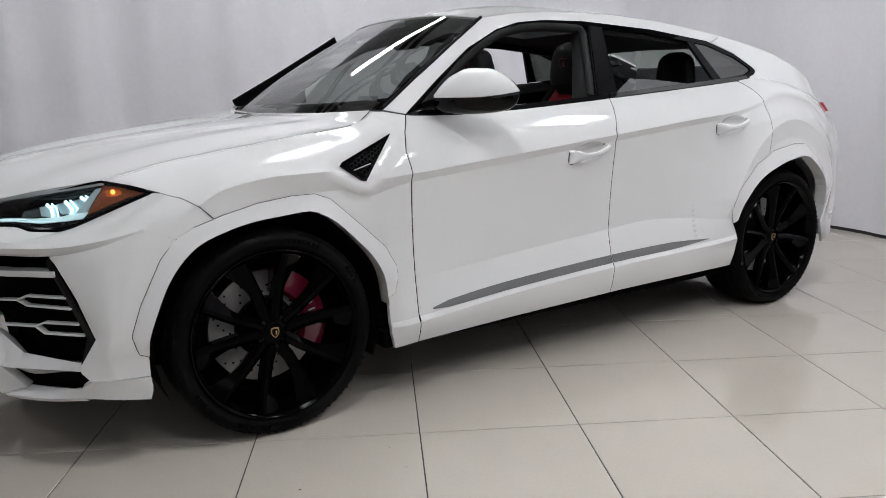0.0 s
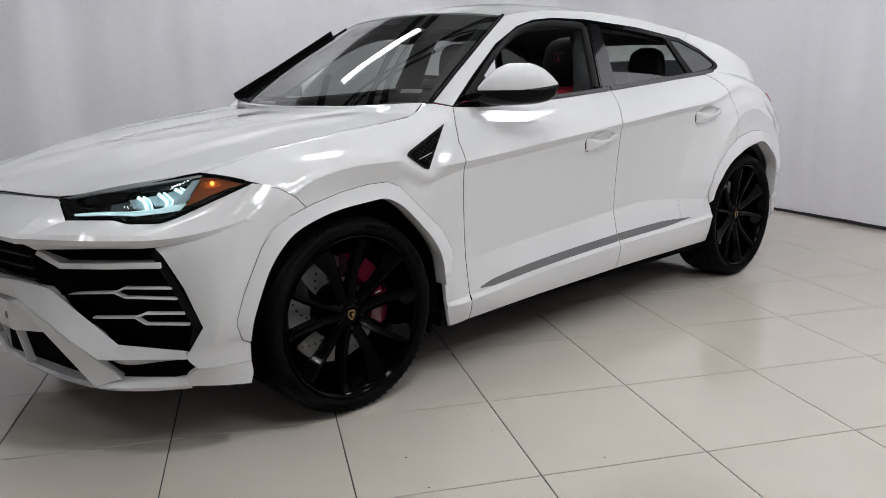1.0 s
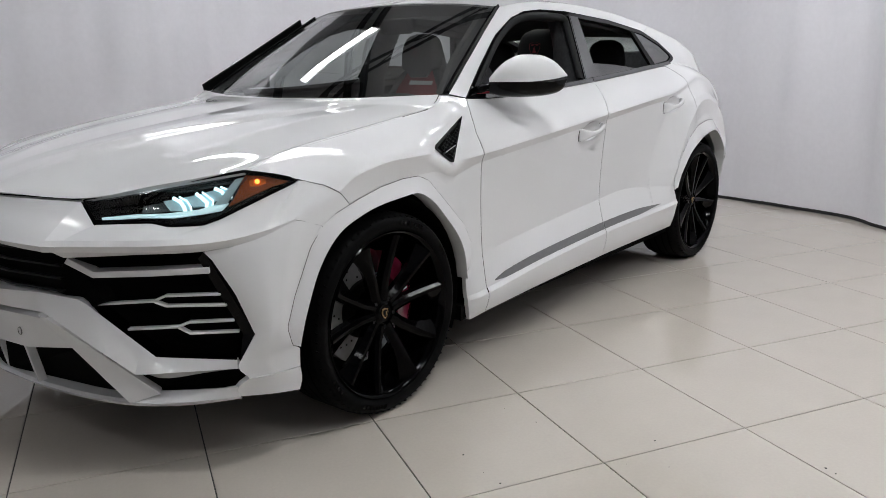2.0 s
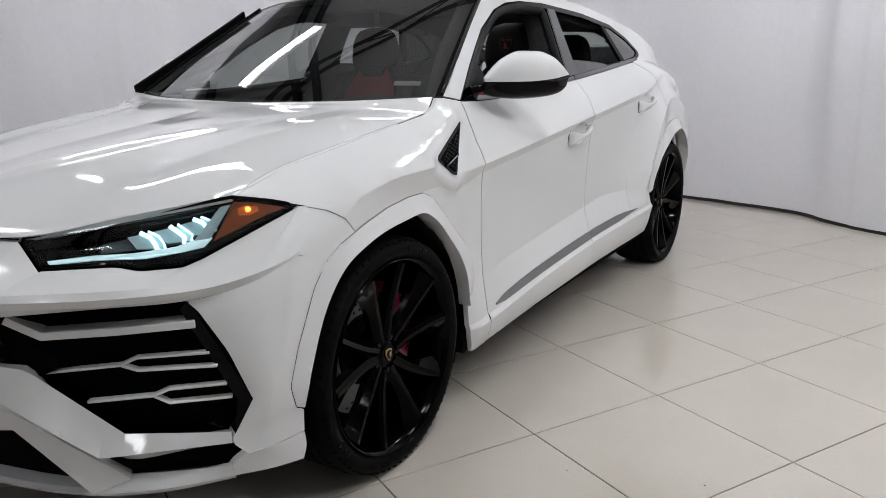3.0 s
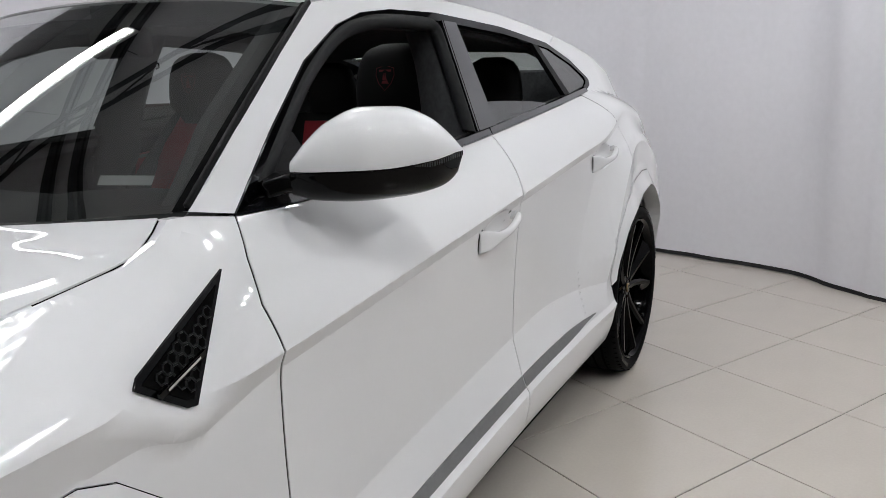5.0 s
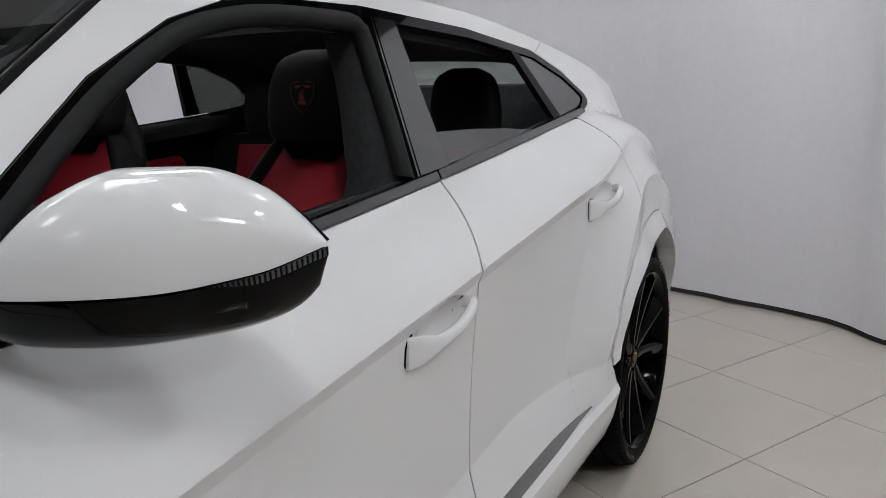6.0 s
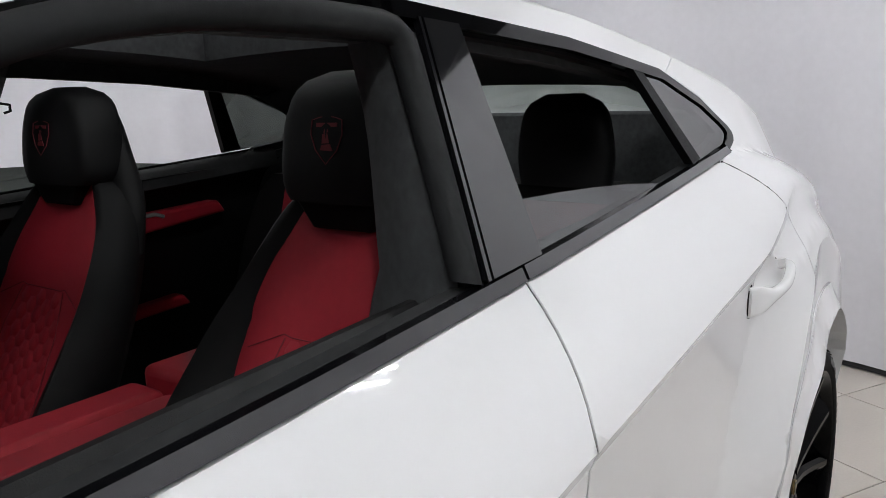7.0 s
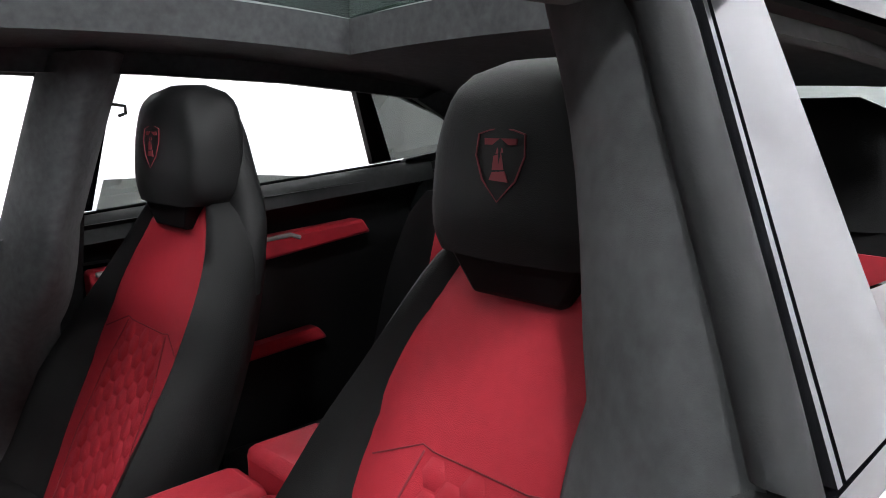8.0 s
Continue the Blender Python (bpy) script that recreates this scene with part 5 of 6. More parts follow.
# ---- wheels ----
def wheel():
    """A wheel round the y axis, its outer face towards -y."""
    w = new("wheel")
    R, rim_r = 0.388, 0.316
    prof = [(rim_r, -0.118), (0.330, -0.131), (0.349, -0.138), (0.366, -0.134), (0.379, -0.120), (0.386, -0.100), (R, -0.06), (R, 0.06), (0.386, 0.10),
            (0.376, 0.128), (0.345, 0.14), (rim_r, 0.12)]
    part("tyre", revolve(prof, 96), RUBBER, w, "black low-profile tyre with a grooved tread", 40)
    bm = bmesh.new()
    for yy in (-0.07, -0.025, 0.025, 0.07):
        pr = [(R + 0.0006, yy - 0.005), (R + 0.0006, yy + 0.005)]
        g = revolve(pr, 96)
        tmp = bpy.data.meshes.new("tmp")
        g.to_mesh(tmp), g.free()
        bm.from_mesh(tmp)
        bpy.data.meshes.remove(tmp)
    part("tread_groove", bm, VOID, w, smooth=False)
    bm = bmesh.new()
    for k in range(72):
        a = 2 * math.pi * k / 72
        for y0, y1, sk in ((-0.132, -0.078, 0.03), (0.078, 0.132, -0.03)):
            r0 = R - 0.0004 if abs(y0) < 0.1 else 0.3745
            r1 = R - 0.0004 if abs(y1) < 0.1 else 0.3745
            p = (r0 * math.sin(a), y0, r0 * math.cos(a))
            q = (r1 * math.sin(a + sk), y1, r1 * math.cos(a + sk))
            hull_bar(bm, [p, q], 0.005, (math.sin(a), 0, math.cos(a)), 0.003)
    tagged(part("tread_sipe", bm, VOID, w, smooth=False), kind="stuff")
    # unreadable raised writing on the sidewall
    bm = bmesh.new()
    for a0, n in ((0.15, 7), (0.9, 4), (3.3, 7), (4.05, 4)):
        for k in range(n):
            a = a0 + k * 0.055
            p = [((0.352 + dr) * math.sin(a + da), -0.1385, (0.352 + dr) * math.cos(a + da)) for dr, da in ((-0.008, 0), (-0.008, 0.038), (0.008, 0.038), (0.008, 0))]
            bm.faces.new([bm.verts.new(v) for v in p])
    tagged(part("sidewall_mark", bm, RIM, w, smooth=False), kind="stuff")
    part("rim", revolve([(0.317, -0.120), (0.323, -0.128), (0.319, -0.133), (0.310, -0.128), (0.300, -0.108), (0.290, -0.05), (0.276, 0.02), (0.280, 0.11), (0.312, 0.122)], 96), RIM, w,
               "gloss black alloy rim with ten spokes", 35)
    for k in range(5):
        base = 2 * math.pi * k / 5 - 0.10
        for side in (-1, 1):
            # a thin ridge from the hub to the rim with a wing that widens and falls back on its outer side
            rows = []
            for t in np.linspace(0, 1, 9):
                r = 0.050 + t * 0.252
                a = base + side * (0.34 - 0.09 * min(1, t * 4) + 0.03 * t)
                wing = 0.021 + 0.050 * (max(0.0, t - 0.50) / 0.50) ** 1.3
                thin = 0.022 - 0.004 * t
                y = -0.086 - 0.036 * t ** 1.5
                ca, sa = math.cos(a), math.sin(a)
                ring = []
                for du, dy in ((-thin, 0.006), (-thin * 0.4, -0.004), (0.006, -0.004), (wing + 0.004, 0.010 + 0.012 * t), (wing * 0.8, 0.044), (-thin, 0.040)):
                    du *= side
                    ring.append((r * sa + du * ca, y + dy, r * ca - du * sa))
                rows.append(ring + ring[:1])
            bm = grid_mesh(rows)
            bmesh.ops.remove_doubles(bm, verts=bm.verts[:], dist=1e-5)
            bmesh.ops.recalc_face_normals(bm, faces=bm.faces[:])
            part("spoke", bm, RIM, w, sharp=20)
    part("hub", revolve([(0.0, -0.090), (0.034, -0.091), (0.040, -0.086), (0.060, -0.082), (0.088, -0.072), (0.096, -0.03), (0.0, -0.02)], 40), RIM, w, sharp=30)
    for k in range(5):
        a = 2 * math.pi * (k + 0.5) / 5 - 0.10
        part("wheel_bolt", bar(bmesh.new(), (0.056 * math.sin(a), -0.086, 0.056 * math.cos(a)), (0.056 * math.sin(a), -0.06, 0.056 * math.cos(a)), 0.009, 6), BLACK, w)
    shield = [(0.85 * x, 0.85 * z) for x, z in ((-0.017, 0.020), (0, 0.024), (0.017, 0.020), (0.019, 0.0), (0.010, -0.016), (0, -0.024), (-0.010, -0.016), (-0.019, 0.0))]
    part("centre_cap", slab([(x, -0.091, z) for x, z in shield], (0, -0.004, 0)), GOLD, w, "gold and black shield on the hub")
    part("cap_field", slab([(x * 0.78, -0.0952, z * 0.78) for x, z in shield], (0, -0.0008, 0)), PIANO, w)
    part("cap_figure", slab([(x * 0.4 + 0.001, -0.0962, z * 0.45) for x, z in shield[1:6]], (0, -0.0005, 0)), GOLD, w)
    part("brake_disc", revolve([(0.10, 0.018), (0.215, 0.018), (0.215, 0.048), (0.10, 0.048)], 64), DISC, w, "drilled grey brake disc", 30)
    part("disc_bell", revolve([(0.118, 0.020), (0.116, 0.004), (0.0, 0.002)], 48), BLACK, w, "black bell of the brake disc", 30)
    bm = bmesh.new()
    for k in range(54):
        a = 2 * math.pi * k / 54
        r = (0.135, 0.158, 0.18, 0.2)[k % 4]
        bar(bm, (r * math.sin(a), 0.017, r * math.cos(a)), (r * math.sin(a), 0.022, r * math.cos(a)), 0.0042, 8)
    tagged(part("disc_holes", bm, VOID, w), kind="stuff")
    part("inner_barrel", revolve([(0.0, 0.06), (0.278, 0.06), (0.278, 0.075)], 48), VOID, w)
    return w


def caliper(w, side):
    bm = bmesh.new()
    rows = []
    for a in np.linspace(radians(8), radians(120), 19):
        ring = []
        k = 0.006 * math.cos(6 * (a - radians(64)))
        for r, y in ((0.135, -0.004), (0.150, -0.030 - k), (0.20, -0.036 - k), (0.232, -0.022), (0.238, 0.02), (0.232, 0.055), (0.14, 0.055)):
            ring.append((side * r * math.sin(a), y, r * math.cos(a)))
        rows.append(ring + ring[:1])
    grid_mesh(rows, bm)
    bmesh.ops.holes_fill(bm, edges=[e for e in bm.edges if e.is_boundary])
    bmesh.ops.recalc_face_normals(bm, faces=bm.faces[:])
    part("caliper", bm, CALIPER, w, "red brake caliper with pale script bars", 30)
    for k in range(3):
        a = radians(56 + 9 * k)
        part("caliper_mark", hull_bar(bmesh.new(), [(side * 0.165 * math.sin(a), -0.0410, 0.165 * math.cos(a)), (side * 0.19 * math.sin(a), -0.0435, 0.19 * math.cos(a))], 0.006, (0, 1, 0), 0.002), LETTER, w, smooth=False)


def put_wheels():
    first = wheel()
    first.parent = car
    first.matrix_basis = pose(0, -0.845, 0.386)
    spots = [(pose(2.990, -0.882, 0.386, 0, 17, 0)), (pose(0, 0.845, 0.386, 0, 0, 180)), (pose(2.990, 0.882, 0.386, 0, 0, 180))]
    made = [copy_thing(first, m) for m in spots]
    caliper(first, 1)
    caliper(made[1], -1)


def arch_liner(x, s):
    bm = bmesh.new()
    rows = []
    for a in np.linspace(radians(-115), radians(115), 25):
        rows.append([(x + 0.435 * math.sin(a), s * y, 0.40 + 0.435 * math.cos(a)) for y in (0.55, 0.75, 0.95)])
    grid_mesh(rows, bm)
    f = bm.faces.new([bm.verts.new((x + 0.435 * math.sin(a), s * 0.55, 0.40 + 0.435 * math.cos(a))) for a in np.linspace(radians(-115), radians(115), 25)])
    part("arch_liner", bm, VOID, car, "black liner inside the wheel arch", 60)


put_wheels()
for ax in (0.0, 3.003):
    for sd in (-1, 1):
        arch_liner(ax, sd)


# ---- inside the car ----
def cabin_y(x, z):
    """The flank without the swell of the rear arch."""
    zf = lerp(x, CREASE_Z)
    return side_y(x, z) - (haunch(x, z) * min(1.0, (zf - z) / 0.10) if z < zf else 0.0)


def inner(name, outline, s, off, material, label, depth=0.01, parent=car, step=0.05):
    return side_panel(name, outline, s, material, parent, label, -off, depth, step=step, inset=0.0, fun=cabin_y)


def section_loft(sections, material, name, parent, label="", sharp=50, caps=True):
    bm = grid_mesh([list(r) + [r[0]] for r in sections])
    bmesh.ops.remove_doubles(bm, verts=bm.verts[:], dist=1e-5)
    if caps:
        bmesh.ops.holes_fill(bm, edges=[e for e in bm.edges if e.is_boundary])
    bmesh.ops.recalc_face_normals(bm, faces=bm.faces[:])
    return part(name, bm, material, parent, label, sharp)


SEAT_X = ((0.60, 1.61), (0.80, 1.71), (1.0, 1.810), (1.15, 1.878), (1.27, 1.920))
SEAT_W = ((0.60, 0.290), (0.80, 0.302), (1.0, 0.272), (1.10, 0.236), (1.19, 0.192), (1.25, 0.150), (1.275, 0.120))
SEAT_C = ((0.60, 0.172), (0.80, 0.186), (1.0, 0.196), (1.10, 0.190), (1.18, 0.150), (1.25, 0.108), (1.275, 0.10))
SEAT_B = ((0.60, 0.11), (0.80, 0.092), (1.0, 0.056), (1.12, 0.034), (1.20, 0.018), (1.275, 0.010))


def seat_front(u, z):
    """How far the backrest's face stands before its middle plane at the side way u."""
    c, w, b = lerp(z, SEAT_C), lerp(z, SEAT_W), lerp(z, SEAT_B)
    a = abs(u)
    if a <= c:
        return 0.012 * (a / c) ** 2
    t = (a - c) / max(w - c, 1e-3)
    return 0.012 + b * math.sin(min(1, t * 1.25) * math.pi / 2) if t < 0.8 else 0.012 + b * (1 - ((t - 0.8) / 0.2) ** 2 * 0.7)


def front_seat():
    seat = new("front_seat")
    seat.parent = car
    tagged(seat, "black sports seat with quilted red leather and a crested headrest")
    rows = []
    for z in np.linspace(0.60, 1.275, 24):
        x, w = lerp(z, SEAT_X), lerp(z, SEAT_W)
        us = np.linspace(-w, w, 27)
        ring = [(x - seat_front(u, z), u, z) for u in us]
        ring += [(x + 0.05, w + 0.004, z), (x + 0.10, w * 0.85, z), (x + 0.115, 0, z), (x + 0.10, -w * 0.85, z), (x + 0.05, -w - 0.004, z)]
        rows.append(ring)
    section_loft(rows, DARK_LEATHER, "backrest", seat, "black leather backrest with tall bolsters", 60)
    # the red middle panel, a seam and the quilted field
    rows = []
    for z in np.linspace(0.62, 1.262, 30):
        x, c = lerp(z, SEAT_X), lerp(z, SEAT_C) - 0.003
        rows.append([(x - seat_front(u, z) - 0.007 * (1 - (abs(u) / c) ** 8) - 0.001, u, z) for u in np.linspace(-c, c, 17)])
    bm = grid_mesh(rows)
    face_out(bm, (-1, 0, 0)), flange(bm, 0.012, (-1, 0, 0))
    part("red_panel", bm, RED_LEATHER, seat, "red leather middle panel of the backrest", 60)
    seam = [(-0.172, 0.995), (-0.095, 1.026), (-0.075, 1.022), (0.075, 1.022), (0.095, 1.026), (0.172, 0.995)]
    def on_back(u, z, lift):
        return (lerp(z, SEAT_X) - seat_front(u, z) - 0.008 - lift, u, z)
    part("seam", hull_bar(bmesh.new(), [on_back(u, z, 0.0004) for u, z in seam], 0.0022, (-1, 0, 0), 0.0012), STITCH, seat)
    for k in (-1, 1):
        part("seam", hull_bar(bmesh.new(), [on_back(k * u, z, 0.0004) for u, z in ((0.090, 1.020), (0.118, 0.93), (0.128, 0.80), (0.120, 0.66))], 0.0026, (-1, 0, 0), 0.0016), STITCH, seat)
    bm = bmesh.new()
    size = 0.040
    for i in range(-3, 4):
        for j in range(0, 12):
            u, z = i * size * 0.82, 0.628 + (j + 0.5 * (i % 2)) * size * 0.93
            if z > 1.004 - 0.25 * max(0, abs(u) - 0.06) or abs(u) > lerp(z, ((0.60, 0.105), (0.8, 0.112), (0.93, 0.104), (1.02, 0.090))):
                continue
            outer = [bm.verts.new(on_back(u + size * 0.525 * math.cos(a), z + size * 0.525 * math.sin(a), -0.0008)) for a in np.linspace(0, 2 * math.pi, 7)[:-1]]
            mid = [bm.verts.new(on_back(u + size * 0.455 * math.cos(a), z + size * 0.455 * math.sin(a), 0.0012)) for a in np.linspace(0, 2 * math.pi, 7)[:-1]]
            top = bm.verts.new(on_back(u, z, 0.0018))
            for k in range(6):
                bm.faces.new((outer[k], outer[(k + 1) % 6], mid[(k + 1) % 6], mid[k]))
                bm.faces.new((mid[k], mid[(k + 1) % 6], top))
    face_out(bm, (-1, 0, 0))
    tagged(part("quilting", bm, RED_LEATHER, seat, "red leather quilted in six-sided pads", 70), kind="stuff")
    # headrest
    rows = []
    for t in np.linspace(0, 1, 16):
        z = 1.262 + 0.224 * t
        w = lerp(t, ((0.0, 0.130), (0.12, 0.144), (0.5, 0.140), (0.8, 0.118), (0.94, 0.088), (1.0, 0.050)))
        d = lerp(t, ((0.0, 0.048), (0.3, 0.056), (0.8, 0.052), (0.95, 0.036), (1.0, 0.015)))
        x = 1.917 + 0.018 * t
        d *= 1.2
        ring = []
        for an in np.linspace(0, 2 * math.pi, 29)[:-1]:
            ca, sa = math.cos(an), math.sin(an)
            e = 0.42
            fx = -abs(ca) ** e if ca > 0 else abs(ca) ** e
            uy = math.copysign(abs(sa) ** 0.46, sa)
            ring.append((x + d * fx - (0.010 * (1 - abs(uy)) if fx < 0 else 0), w * uy, z))
        rows.append(ring)
    section_loft(rows, DARK_LEATHER, "headrest", seat, "black leather headrest with a red crest", 60)
    # the shell behind the headrest, running down into the shoulders
    rows = []
    for z in np.linspace(1.10, 1.478, 18):
        w = lerp(z, ((1.10, 0.222), (1.20, 0.196), (1.27, 0.165), (1.33, 0.142), (1.40, 0.124), (1.45, 0.092), (1.478, 0.040)))
        near = lerp(z, ((1.10, 1.885), (1.27, 1.925), (1.40, 1.935), (1.45, 1.940), (1.478, 1.948)))
        far = lerp(z, ((1.10, 1.972), (1.27, 2.020), (1.40, 2.006), (1.45, 1.990), (1.478, 1.965)))
        ring = []
        for an in np.linspace(0, 2 * math.pi, 29)[:-1]:
            ca, sa = math.cos(an), math.sin(an)
            ring.append(((near + far) / 2 - (far - near) / 2 * math.copysign(abs(ca) ** 0.75, ca), w * math.copysign(abs(sa) ** 0.75, sa), z))
        rows.append(ring)
    section_loft(rows, DARK_LEATHER, "back_shell", seat, "", 60)
    # plain crest: a shield outline and a simple shape within
    def on_head(u, v):
        z = 1.372 + v * 0.74
        k = (z - 1.262) / 0.212
        d = lerp(k, ((0.0, 0.048), (0.3, 0.056), (0.8, 0.052), (0.95, 0.036), (1.0, 0.015)))
        return (1.917 + 0.018 * k - 1.2 * d - 0.0095, u * 0.95, z)
    shield = [(-0.036, 0.044), (-0.018, 0.050), (0.0, 0.052), (0.018, 0.050), (0.036, 0.044), (0.038, 0.012), (0.026, -0.024), (0.0, -0.056), (-0.026, -0.024), (-0.038, 0.012), (-0.036, 0.044)]
    part("crest", hull_bar(bmesh.new(), [on_head(u, v) for u, v in shield], 0.0016, (-1, 0, 0), 0.0016), STITCH, seat, "red stitched shield outline")
    part("crest", hull_bar(bmesh.new(), [on_head(-0.025, 0.033), on_head(0.025, 0.033)], 0.007, (-1, 0, 0), 0.002), STITCH, seat)
    for shape in ([(-0.016, -0.026), (0.014, -0.024), (0.010, -0.012), (-0.010, -0.010)], [(-0.008, -0.008), (0.010, -0.009), (0.009, 0.012), (-0.003, 0.016)], [(-0.006, 0.017), (0.006, 0.015), (0.004, 0.024), (-0.004, 0.024)]):
        part("crest", slab([on_head(u, v) for u, v in shape], (-0.0012, 0, 0)), STITCH, seat, smooth=False)
    bm = slab([(1.866, -0.104, 1.268), (1.866, 0.104, 1.268), (1.874, 0.068, 1.212), (1.874, -0.068, 1.212)], (0.06, 0, 0))
    part("headrest_collar", bm, BLACK, seat, "gloss black collar under the headrest", bevel=0.006)
    # cushion
    rows = []
    for x in np.linspace(1.24, 1.80, 12):
        t = (x - 1.24) / 0.56
        zc = 0.655 - 0.045 * t + (0.0 if t > 0.12 else -0.05 * (1 - t / 0.12))
        ring = [(x, u, zc + (0.075 * math.sin(min(1, max(0, (abs(u) - 0.15) / 0.09)) * math.pi / 2) if abs(u) < 0.255 else 0.03)) for u in np.linspace(-0.27, 0.27, 25)]
        ring += [(x, 0.27, 0.45), (x, -0.27, 0.45)]
        rows.append(ring)
    section_loft(rows, DARK_LEATHER, "cushion", seat, "black leather seat cushion with bolsters", 60)
    rows = []
    for x in np.linspace(1.25, 1.74, 12):
        t = (x - 1.24) / 0.56
        rows.append([(x, u, 0.668 - 0.045 * t - 0.012 * (abs(u) / 0.15) ** 6) for u in np.linspace(-0.15, 0.15, 13)])
    bm = grid_mesh(rows)
    face_out(bm, (0, 0, 1)), flange(bm, 0.02, (0, 0, 1))
    part("red_panel", bm, RED_LEATHER, seat, "red leather middle of the cushion", 60)
    return seat


def rear_seat(y):
    seat = new("rear_seat")
    seat.parent = car
    tagged(seat, "black and red leather rear seat with a rounded headrest")
    rows = []
    for z in np.linspace(0.55, 1.20, 14):
        x = 2.66 + 0.30 * (z - 0.55)
        w = lerp(z, ((0.55, 0.30), (0.9, 0.30), (1.12, 0.26), (1.20, 0.20)))
        rows.append([(x + 0.03 * (1 - (abs(u) / w) ** 2) - 0.03, u, z) for u in np.linspace(-w, w, 13)] + [(x + 0.14, w, z), (x + 0.14, -w, z)])
    section_loft(rows, DARK_LEATHER, "backrest", seat, "black leather rear backrest", 60)
    rows = []
    for z in np.linspace(0.57, 1.16, 12):
        x = 2.66 + 0.30 * (z - 0.55)
        rows.append([(x - 0.012, u, z) for u in np.linspace(-0.15, 0.15, 7)])
    bm = grid_mesh(rows)
    face_out(bm, (-1, 0, 0)), flange(bm, 0.02, (-1, 0, 0))
    part("red_panel", bm, RED_LEATHER, seat, "red leather middle of the rear backrest", 60)
    rows = []
    for t in np.linspace(0, 1, 12):
        z = 1.20 + 0.235 * t
        w = lerp(t, ((0.0, 0.125), (0.3, 0.132), (0.7, 0.120), (0.92, 0.092), (1.0, 0.05)))
        d = lerp(t, ((0.0, 0.05), (0.8, 0.05), (1.0, 0.015)))
        rows.append([(2.875 - d * math.copysign(abs(math.cos(a)) ** 0.6, math.cos(a)), w * math.copysign(abs(math.sin(a)) ** 0.7, math.sin(a)), z) for a in np.linspace(0, 2 * math.pi, 25)[:-1]])
    section_loft(rows, DARK_LEATHER, "headrest", seat, "black rear headrest", 60)
    bm = bmesh.new()
    box(bm, (2.18, -0.30, 0.40), (2.72, 0.30, 0.60))
    part("cushion", bm, DARK_LEATHER, seat, "black rear cushion", bevel=0.04)
    seat.matrix_basis = pose(-0.125, y, 0)


def cabin(s):
    # door cards with a red arm rest
    card = [(0.66, 0.36), (1.66, 0.36), (1.66, 1.19), (0.72, 1.150)]
    c1 = inner("door_card", card, s, 0.085, DARK_LEATHER, "black leather door lining")
    card = [(1.74, 0.36), (2.45, 0.38), (2.62, 0.54), (2.705, 0.69), (2.80, 0.80), (2.83, 1.245), (1.80, 1.198)]
    c2 = inner("door_card", card, s, 0.085, DARK_LEATHER, "black leather rear door lining with red arm rests")
    for c, x0, x1, z0, z1 in ((c1, 0.95, 1.60, 0.90, 0.94), (c2, 1.82, 2.62, 1.000, 1.090), (c2, 1.86, 2.45, 0.76, 0.80)):
        y = 0.845
        up = 0.075 if z0 > 0.95 else 0.03
        pts = sided([(x0, y - 0.05, z0), (x1, y - 0.05, z0 + up), (x1 - 0.03, y - 0.05, z1 + 0.028), (x0, y - 0.05, z1 - 0.006)], s)
        part("arm_rest", slab(pts, (0, s * 0.055, 0.0)), RED_LEATHER, c, "red leather arm rest strip", bevel=0.010)
        if z0 > 0.95:
            bar_pts = sided([(x0 + 0.01, y - 0.056, z1 - 0.012), (x0 + 0.52, y - 0.056, z1 + 0.014), (x0 + 0.55, y - 0.056, z1 + 0.002)], s)
            part("pull_bar", hull_bar(bmesh.new(), bar_pts, 0.012, (0, s, 0), 0.010), STRIP, c, "satin grey pull bar", bevel=0.003)
    for x0, x1, lift in ((0.72, 1.71, 0.017), (1.80, 2.80, 0.016)):
        xs = np.linspace(x0, x1, 14)
        rows = [[(x, s * (lerp(x, BELT_Y) - 0.020 - d), lerp(x, BELT_Z) + lift + h) for x in xs] for d, h in ((0.0, -0.012), (0.005, -0.002), (0.028, -0.002), (0.045, -0.014), (0.055, -0.06))]
        bm = grid_mesh(rows)
        face_out(bm, (0, 0, 1))
        part("door_cap", bm, PAD, c1 if x0 < 1 else c2, "dark padded cap along the door's top", 60)
    # pillars and roof edge, lined with dark suede
    head = [(0.60, 1.175)] + DLO_TOP[1:9] + [(2.66, 1.46), (2.236, 1.508), (1.90, 1.528), (1.76, 1.535), (1.50, 1.536), (1.36, 1.522), (1.22, 1.486), (1.040, 1.396), (0.868, 1.278), (0.74, 1.19)]
    inner("window_lining", head, s, 0.028, SEAL, "black rubber and trim inside the window frame", 0.03)
    rail = [(0.58, 1.178)] + WS_EDGE[1:] + RAIL[1:6] + [(2.66, 1.455), (2.236, 1.495), (1.90, 1.512), (1.50, 1.515), (1.36, 1.500), (1.22, 1.465), (1.040, 1.375), (0.868, 1.260), (0.76, 1.19)]
    inner("roof_lining_edge", rail, s, 0.075, SUEDE, "dark suede roof edge above the windows", 0.03)
    rows = []
    for z in np.linspace(0.55, 1.55, 24):
        xs = 1.678 + 0.221 * (z - 1.205) - (0.038 if s > 0 else 0.0)
        y = side_y(xs, max(z, 1.20)) - 0.10 * max(0, 1.20 - z)
        rows.append([(xs + dx, s * (y - d * lerp(z, ((0.95, 0.35), (1.13, 1.35), (1.46, 1.0), (1.56, 1.0)))), z) for dx, d in ((0.010, 0.024), (0.006, 0.040), (0.010, 0.070), (0.026, 0.112), (0.050, 0.146), (0.075, 0.155), (0.115, 0.125), (0.16, 0.06))])
    bm = grid_mesh([curve_points(r, 22) for r in rows])
